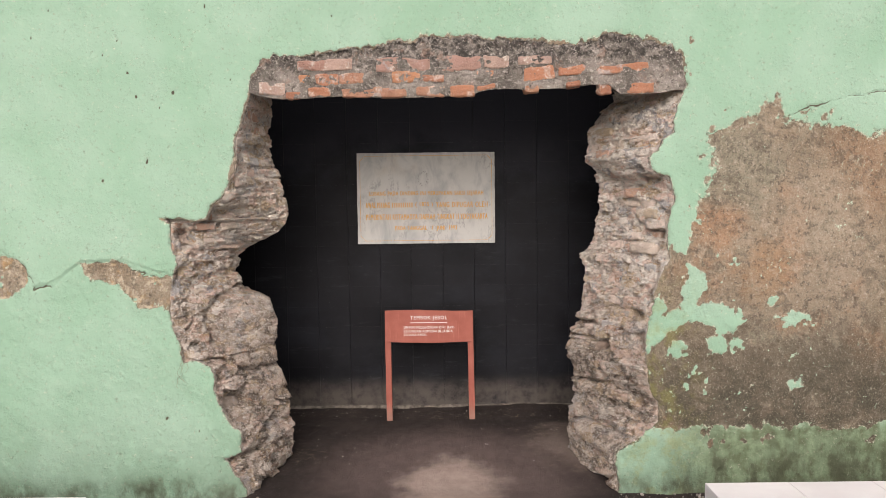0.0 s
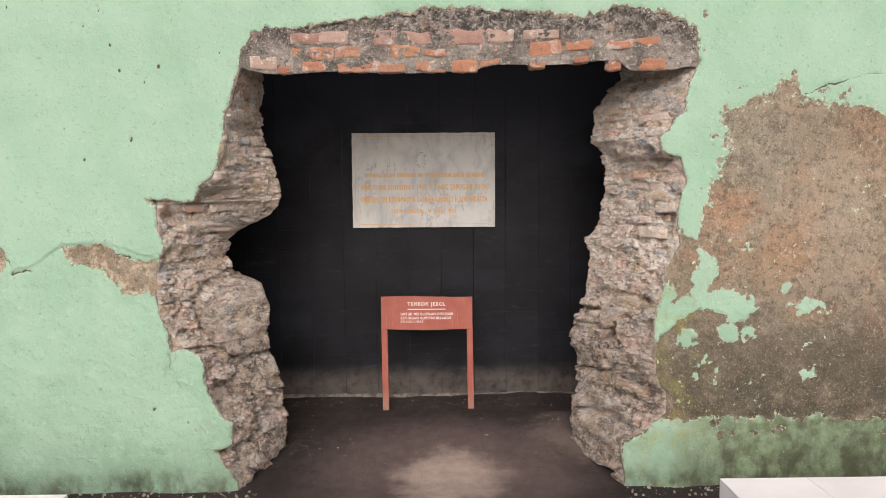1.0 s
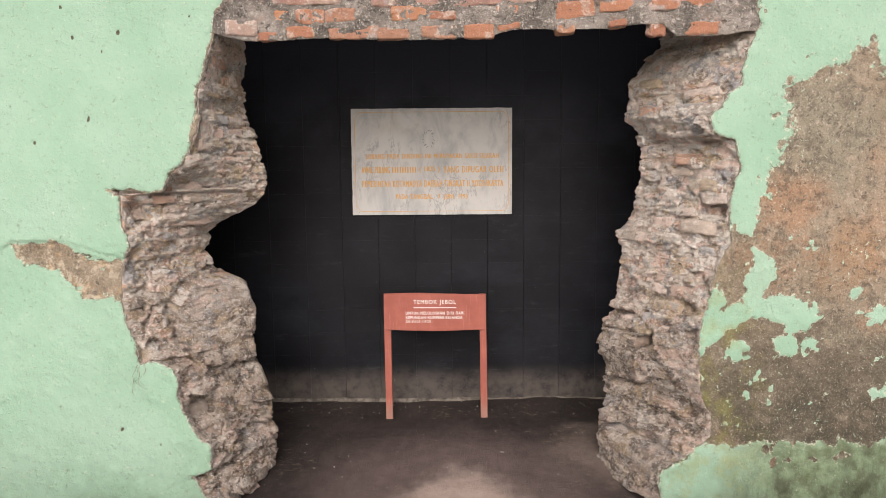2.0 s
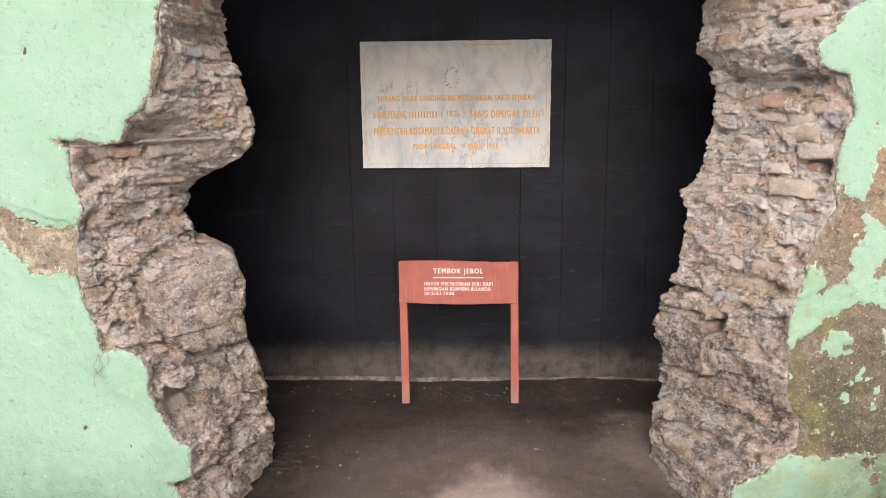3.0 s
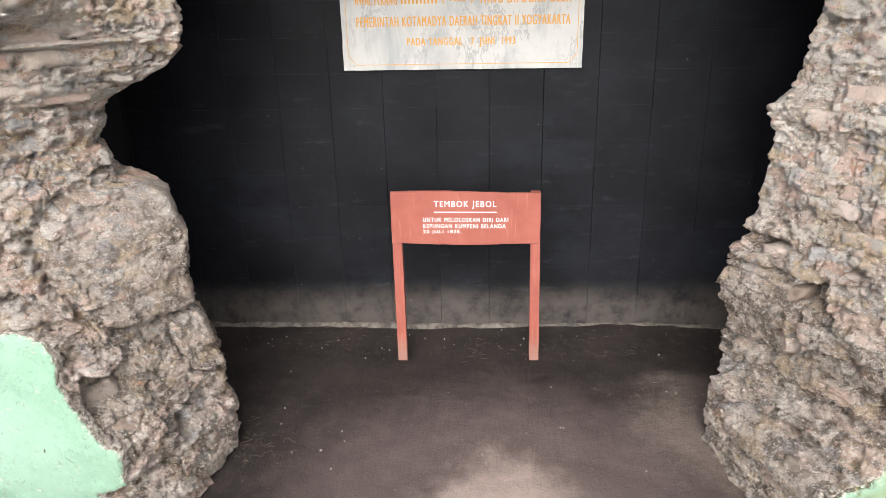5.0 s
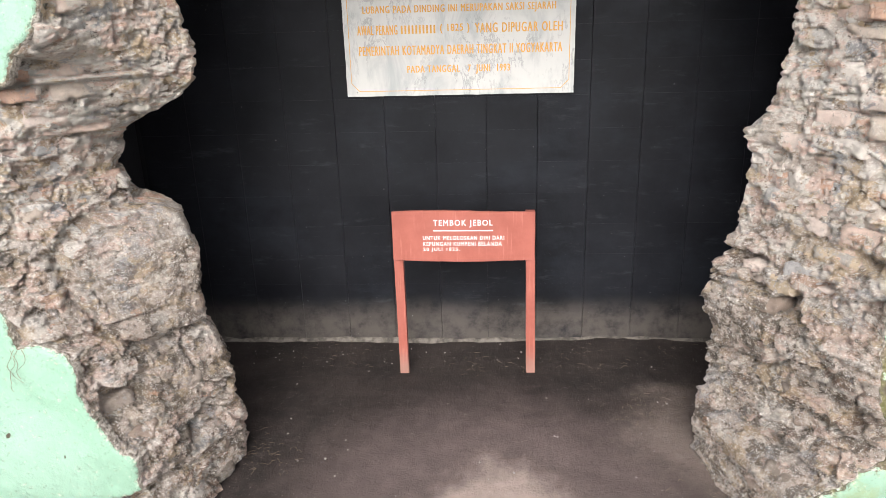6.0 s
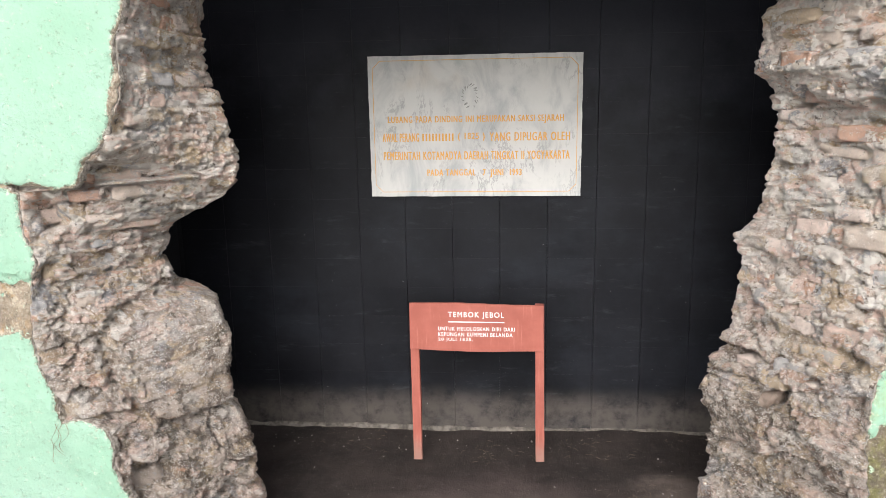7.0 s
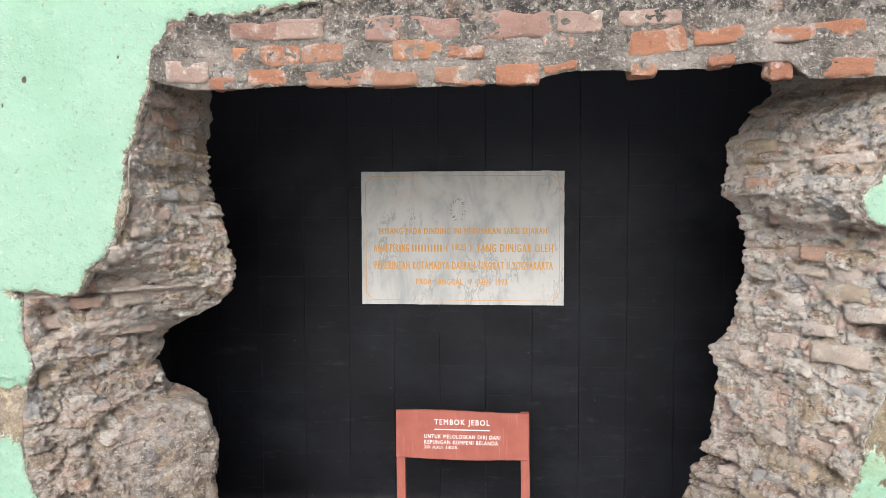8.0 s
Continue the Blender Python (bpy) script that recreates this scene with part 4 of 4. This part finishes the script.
def build_back_wall():
    ob = tagged(new("wall_back"), "black painted wall of stacked stone tiles, dusty at the foot", "wall", kind="structure")
    part("backing", block(ROOM_L - 0.3, ROOM_R + 0.3, BACK_Y + 0.02, BACK_Y + 0.25, -0.3, ROOM_TOP + 0.1), ob, material=BLACK)
    wide, high = 0.2315, 0.15
    shapes = []
    for k in range(6):
        gap = 0.0002 + 0.0005 * k
        bm = block(-0.5 * (wide - gap), 0.5 * (wide - gap), 0, 0.03, 0.0001, high - 0.0001)
        bmesh.ops.bevel(bm, geom=[e for e in bm.edges if abs(e.verts[0].co.z - e.verts[1].co.z) > 0.1], offset=0.0002 + 0.00015 * k, segments=1, affect="EDGES")
        me = bpy.data.meshes.new("tile")
        bm.to_mesh(me)
        bm.free()
        me.materials.append(TILE_BLACK)
        shapes.append(me)
    for i in range(-7, 8):
        xc = 1.41 + (i + 0.5) * wide
        if xc - wide / 2 > ROOM_R or xc + wide / 2 < ROOM_L - 0.05:
            continue
        for j in range(20):
            pick = rng.choice(shapes[3:] if i in (0, 1) else shapes[1:4] if i % 3 else shapes[2:5])
            part("tile", pick, ob, at=pose(xc + rng.uniform(-0.0004, 0.0004), BACK_Y + rng.uniform(-0.0007, 0.0006), 0.01 + j * high))
    return ob


build_back_wall()


def dull_wall(name, x0, x1, y0, y1, z0, z1, material, label, category="wall"):
    bm = block(x0, x1, y0, y1, z0, z1)
    me = bpy.data.meshes.new(name)
    bm.to_mesh(me)
    bm.free()
    me.materials.append(material)
    return tagged(new(name, me), label, category, kind="structure")


dull_wall("wall_side_1", ROOM_L - 0.2, ROOM_L, WALL_END, BACK_Y + 0.018, -0.3, ROOM_TOP, BLACK, "black painted side wall of the small room")
dull_wall("wall_side_2", ROOM_R, ROOM_R + 0.2, WALL_END, BACK_Y + 0.018, -0.3, ROOM_TOP, BLACK, "black painted side wall of the small room")
dull_wall("ceiling", ROOM_L - 0.2, ROOM_R + 0.2, WALL_END + 0.42, BACK_Y + 0.25, ROOM_TOP + 0.1, ROOM_TOP + 0.25, BLACK, "dark ceiling over the small room", "ceiling")


def build_skirting():
    xs = np.arange(ROOM_L, ROOM_R, 0.012)
    prof = [(0.0, 0.02), (-0.008, 0.017), (-0.014, 0.006), (-0.02, -0.05)]
    x, k = np.meshgrid(xs, np.arange(len(prof)), indexing="ij")
    y = BACK_Y + np.array([p[0] for p in prof])[k] + 0.005 * fbm(x * 14, k, 0 * x, 3, 71)
    z = np.array([p[1] for p in prof])[k] + 0.012 * fbm(x * 7, 0 * x, 0 * x, 4, 73)
    return tagged(new("baseboard", mesh_of("baseboard", np.stack([x, y, z], -1).reshape(-1, 3), grid_faces(*x.shape)[:, ::-1], FILLET)),
                  "rough pale cement fillet along the wall foot", "baseboard", kind="structure")


build_skirting()


def letters(body, width, height, material, depth=0.0012, name="lettering", bold=0.0009):
    """A line of lettering as a flat mesh, fitted to width and height, its lower left corner at the origin, in the x-z plane."""
    curve = bpy.data.curves.new(name, "FONT")
    curve.body, curve.extrude, curve.resolution_u = body, 0.02, 3
    curve.space_character, curve.space_word = 1.22, 1.1
    ob = new(name, curve)
    bpy.context.view_layer.update()
    me = bpy.data.meshes.new_from_object(ob.evaluated_get(bpy.context.evaluated_depsgraph_get()))
    bpy.data.objects.remove(ob)
    co = np.empty(len(me.vertices) * 3)
    me.vertices.foreach_get("co", co)
    co = co.reshape(-1, 3)
    lo, hi = co.min(0), co.max(0)
    u = (co - lo) / (hi - lo)
    flat = np.stack([u[:, 0] * width, (0.5 - u[:, 2]) * depth, u[:, 1] * height], -1)
    faces = [list(f.vertices) for f in me.polygons]
    copies = [flat + np.array([k * bold, -0.00012 * abs(k + 0.3), 0]) for k in (-1, 0, 1)]
    return mesh_of(name, np.concatenate(copies), [[i + c * len(flat) for i in f] for c in range(3) for f in faces], material, False)


def build_plaque():
    wide, high, thick = 1.005, 0.662, 0.022
    ob = thing("stone_plaque", "grey veined marble plaque with ochre inscription on the black wall", "plaque", at=pose(0.79, BACK_Y - 0.024, 1.225, 0, 0.15, 0))
    bm = block(0, wide, 0, thick, 0, high)
    bmesh.ops.subdivide_edges(bm, edges=[e for e in bm.edges if abs(e.verts[0].co.y - e.verts[1].co.y) < 1e-6], cuts=30, use_grid_fill=True)
    for vert in bm.verts:
        c = vert.co
        k = noise.noise(Vector((c.x * 18, 3, c.z * 18))) * 0.003
        if c.x < 0.001 or c.x > wide - 0.001:
            c.x += k
        if c.z < 0.001 or c.z > high - 0.001:
            c.z += k
    slab = part("slab", bm, ob, material=MARBLE)
    # thin painted border with notched corners
    m, n = 0.022, 0.035
    bm = bmesh.new()
    line = [(m + n, m), (wide - m - n, m), (wide - m, m + n), (wide - m, high - m - n), (wide - m - n, high - m), (m + n, high - m), (m, high - m - n), (m, m + n)]
    for (x0, z0), (x1, z1) in zip(line, line[1:] + line[:1]):
        dx, dz = x1 - x0, z1 - z0
        ln = math.hypot(dx, dz)
        ox, oz = -dz / ln * 0.0013, dx / ln * 0.0013
        bm.faces.new([bm.verts.new((x, -0.0012, z)) for x, z in ((x0 + ox, z0 + oz), (x1 + ox, z1 + oz), (x1 - ox, z1 - oz), (x0 - ox, z0 - oz))])
    bmesh.ops.recalc_face_normals(bm, faces=bm.faces[:])
    part("border_line", bm, slab, "thin ochre border line with notched corners", GOLD)
    rows = [(0.09, 0.83, 0.35, "LUBANG PADA DINDING INI MERUPAKAN SAKSI SEJARAH"), (0.062, 0.175, 0.27, "AWAL PERANG"), (0.425, 0.125, 0.27, "( 1825 )"),
            (0.575, 0.375, 0.27, "YANG DIPUGAR OLEH"), (0.065, 0.885, 0.183, "PEMERINTAH KOTAMADYA DAERAH TINGKAT II YOGYAKARTA"), (0.275, 0.45, 0.097, "PADA TANGGAL   7  JUNI  1993")]
    for x0, length, z0, body in rows:
        part("lettering", letters(body, length, 0.04, GOLD, bold=0.0012), slab, "ochre carved capital letters", at=pose(x0, -0.001, z0 - 0.007))["kind"] = "stuff"
    for k in range(10):
        part("lettering_bar", block(0.253 + k * 0.0158, 0.261 + k * 0.0158, -0.0016, 0.0, 0.265, 0.3), slab, "plain ochre bar", material=GOLD)
    # worn leaf ornament
    bm = bmesh.new()
    for k in range(22):
        a = -2.7 + k * 0.257 + rng.uniform(-0.1, 0.1)
        cx, cz = 0.485 + math.sin(a) * rng.uniform(0.026, 0.042), 0.475 + math.cos(a) * rng.uniform(0.045, 0.06)
        a += rng.uniform(0.3, 0.9)
        wide_leaf, long_leaf = rng.uniform(0.0015, 0.0035), rng.uniform(0.006, 0.014)
        pts = [(-wide_leaf, 0), (0, long_leaf), (wide_leaf, 0), (0, -long_leaf)]
        bm.faces.new([bm.verts.new((cx + px * math.cos(a) + pz * math.sin(a), -0.0009 - 0.00005 * k, cz - px * math.sin(a) + pz * math.cos(a))) for px, pz in pts])
    bmesh.ops.recalc_face_normals(bm, faces=bm.faces[:])
    part("leaf_ornament", bm, slab, "worn grey carved leaf ornament", plain_material("carved_shadow", (0.2, 0.2, 0.19), (0.32, 0.32, 0.3), 60.0))
    return ob


build_plaque()


def build_sign():
    ob = thing("wooden_sign", "red-brown painted wooden sign on two posts with white stencilled lettering", "sign", at=pose(1.0, 5.54, 0.0, 0, 0.3, 0.0))
    bm = block(0, 0.61, -0.014, 0.0, 0.553, 0.776)
    bmesh.ops.subdivide_edges(bm, edges=[e for e in bm.edges if abs(e.verts[0].co.x - e.verts[1].co.x) > 0.1], cuts=24)
    for vert in bm.verts:
        c = vert.co
        c.z += 0.004 * math.sin(c.x * 9 + (0 if c.z > 0.6 else 2)) + 0.002 * noise.noise(Vector((c.x * 20, c.z * 9, 0)))
    bmesh.ops.bevel(bm, geom=[e for e in bm.edges if len(e.link_faces) == 2 and e.calc_face_angle() > 1.0], offset=0.0015, segments=1, affect="EDGES")
    panel = part("panel", bm, ob, "red-brown painted board", SIGN)
    for x0, top, lean in ((-0.002, 0.766, 0.006), (0.571, 0.768, 0.012)):
        bm = block(x0, x0 + 0.04, 0.0015, 0.04, -0.12, top, 0.002)
        bmesh.ops.subdivide_edges(bm, edges=[e for e in bm.edges if abs(e.verts[0].co.z - e.verts[1].co.z) > 0.3], cuts=10)
        for vert in bm.verts:
            vert.co.x += lean * (1 - vert.co.z / 0.78) * 1.0 + 0.0015 * noise.noise(vert.co * 12)
        part("post", bm, ob, "red-brown wooden post worn pale at the foot", SIGN)
    y = -0.0152
    part("lettering", letters("TEMBOK JEBOL", 0.253, 0.033, WHITE_LETTER, bold=0.0003), panel, "white stencilled heading", at=pose(0.178, y, 0.706))["kind"] = "stuff"
    part("underline", block(0.178, 0.433, y - 0.0006, y + 0.0006, 0.689, 0.6935), panel, "white painted underline", material=WHITE_LETTER)
    for body, length, z0 in (("UNTUK MELOLOSKAN DIRI DARI", 0.348, 0.65), ("KEPUNGAN KUMPENI BELANDA", 0.338, 0.623), ("20 JULI 1825.", 0.157, 0.597)):
        part("lettering", letters(body, length, 0.018, WHITE_LETTER, bold=0.0003), panel, "white stencilled letters", at=pose(0.132, y, z0))["kind"] = "stuff"
    return ob


build_sign()

# ---- low white tiled plinths on both sides of the way in ----
# unseen pale paving, added as a reflector that sends light up into the hole
dull_wall("bounce_floor", -14, 17, -22, 3.0, -0.2, -0.075, BOUNCE, "unseen grey paving added before the wall to bounce light", "pavement")


def build_plinth(x0, x1, y0, y1, top):
    ob = thing("tiled_plinth", "low white tiled plinth standing before the green wall", "plinth", group="plinths by the wall", at=pose(x0, y0, -0.1))
    wide, deep, high, tile = x1 - x0, y1 - y0, top + 0.1, 0.36
    part("core", block(0.008, wide - 0.008, 0.008, deep - 0.008, -0.05, high - 0.008), ob, material=GROUT)
    count = int(round(wide / tile))
    step = wide / count
    for k in range(count):
        part("tile", block(k * step + 0.001, (k + 1) * step - 0.001, 0.001, deep - 0.001, high - 0.009, high, 0.0012, 1), ob, material=WHITE_TILE)
        part("tile", block(k * step + 0.001, (k + 1) * step - 0.001, deep - 0.0085, deep, 0.0, high - 0.0095), ob, material=WHITE_TILE)
    for x in (0.0, wide - 0.0085):
        part("tile", block(x, x + 0.0085, 0.001, deep - 0.0095, 0.0, high - 0.0095), ob, material=WHITE_TILE)
    return ob


build_plinth(2.546, 2.546 + 8 * 0.36, 3.18, 3.64, 0.28)
build_plinth(-0.099 - 6 * 0.36, -0.099, 3.12, 3.562, 0.28)

# ---- small things on the ground ----
def build_litter():
    bm = bmesh.new()
    spots = [(rng.gauss(1.3, 0.7), rng.uniform(4.7, 5.82)) for _ in range(110)] + [(rng.uniform(0.0, 2.7), rng.uniform(5.6, 5.83)) for _ in range(70)]
    for x, y in spots:
        r = rng.choice((0.0015, 0.002, 0.0025, 0.003, 0.005))
        if not 0.4 < x < 2.2 and y < 5.2:
            continue
        m = Matrix.LocRotScale((x, y, float(ground_height(x, y)) + r * 0.4 + 0.003), Euler((rng.random() * 6, rng.random() * 6, 0)), (r, r * rng.uniform(0.6, 1.3), r * 0.6))
        bmesh.ops.create_icosphere(bm, subdivisions=1, radius=1.0, matrix=m)
    ob = part("litter", bm, None, material=PEBBLE)
    tagged(ob, "pale grit and crumbs scattered on the earth floor", "litter", kind="stuff")


build_litter()


def build_gravel():
    bm = bmesh.new()
    for k in range(230):
        x = rng.uniform(2.35, 3.4) if k % 2 else rng.uniform(-1.1, 0.42)
        y = WALL_Y - 0.012 - abs(rng.gauss(0, 0.09))
        r = rng.choice((0.003, 0.004, 0.005, 0.007, 0.011))
        m = Matrix.LocRotScale((x, y, -0.108 + r * 0.3), Euler((rng.random() * 6, rng.random() * 6, rng.random() * 6)), (r, r * rng.uniform(0.6, 1.3), r * 0.7))
        bmesh.ops.create_icosphere(bm, subdivisions=1, radius=1.0, matrix=m)
    tagged(part("gravel", bm, None, material=PEBBLE), "pale crumbs of plaster and gravel along the wall foot", "gravel", kind="stuff")


build_gravel()


def build_straw(name, spots, label):
    bm = bmesh.new()
    for x, y, spread, count in spots:
        for _ in range(count):
            px, py = x + rng.gauss(0, spread), y + rng.gauss(0, spread * 0.7)
            z = float(ground_height(px, py)) + 0.006
            a, ln = rng.uniform(0, 6.28), rng.uniform(0.012, 0.035)
            dx, dy, dz = math.cos(a) * ln, math.sin(a) * ln, rng.uniform(0, 0.012)
            w = 0.0007
            pts = [(px, py, z), (px + dx * 0.5 + rng.uniform(-0.006, 0.006), py + dy * 0.5, z + dz), (px + dx, py + dy, z + dz * 0.4)]
            rings = []
            for q in pts:
                rings.append([bm.verts.new((q[0] + w * math.cos(k * 2.1) * -dy / ln, q[1] + w * math.cos(k * 2.1) * dx / ln, q[2] + w * math.sin(k * 2.1))) for k in range(3)])
            for r0, r1 in zip(rings, rings[1:]):
                for k in range(3):
                    bm.faces.new((r0[k], r0[(k + 1) % 3], r1[(k + 1) % 3], r1[k]))
    tagged(part(name, bm, None, material=TWIG), label, "twigs", kind="stuff")


build_straw("dry_straw", [(0.55, 4.95, 0.07, 40), (2.1, 5.2, 0.1, 45), (2.25, 4.8, 0.06, 25), (0.7, 5.7, 0.12, 25), (1.9, 5.72, 0.12, 30), (1.35, 5.6, 0.1, 25), (2.4, 5.7, 0.12, 25)],
            "thin dry straw and twigs lying on the earth")
for x, y, r in ((0.06, 5.78, 0.045), (2.02, 5.35, 0.009), (2.5, 5.74, 0.02), (2.3, 5.78, 0.014), (0.42, 5.3, 0.012)):
    ob = new("loose_stone", rng.choice(LUMP))
    ob.matrix_basis = Matrix.LocRotScale((x, y, float(ground_height(x, y)) + r * 0.35), Euler((rng.uniform(-0.2, 0.2), 0.1, rng.uniform(0, 6))), (r * 2, r * 1.6, r))
    tagged(ob, "small grey loose stone lying on the earth floor", "stone", "loose stones")


def build_roots():
    bm = bmesh.new()
    for k in range(4):
        p = Vector((-0.03 + 0.012 * k, WALL_Y - 0.004, 0.655))
        d = Vector((rng.uniform(-0.3, 0.4), -0.12, -1))
        old = None
        for j in range(10 + 2 * (k % 3)):
            ring = [bm.verts.new(p + Vector((0.0009 * math.cos(q * 2.1), 0.0009 * math.sin(q * 2.1), 0))) for q in range(3)]
            if old:
                for q in range(3):
                    bm.faces.new((old[q], old[(q + 1) % 3], ring[(q + 1) % 3], ring[q]))
            old = ring
            d += Vector((rng.uniform(-0.7, 0.7), rng.uniform(-0.04, 0.06), 0))
            p = p + d.normalized() * 0.012
            p.y = min(p.y, WALL_Y - 0.006)
    tagged(part("dry_root", bm, None, material=TWIG), "thin dry roots hanging from the broken plaster edge", "root")


build_roots()
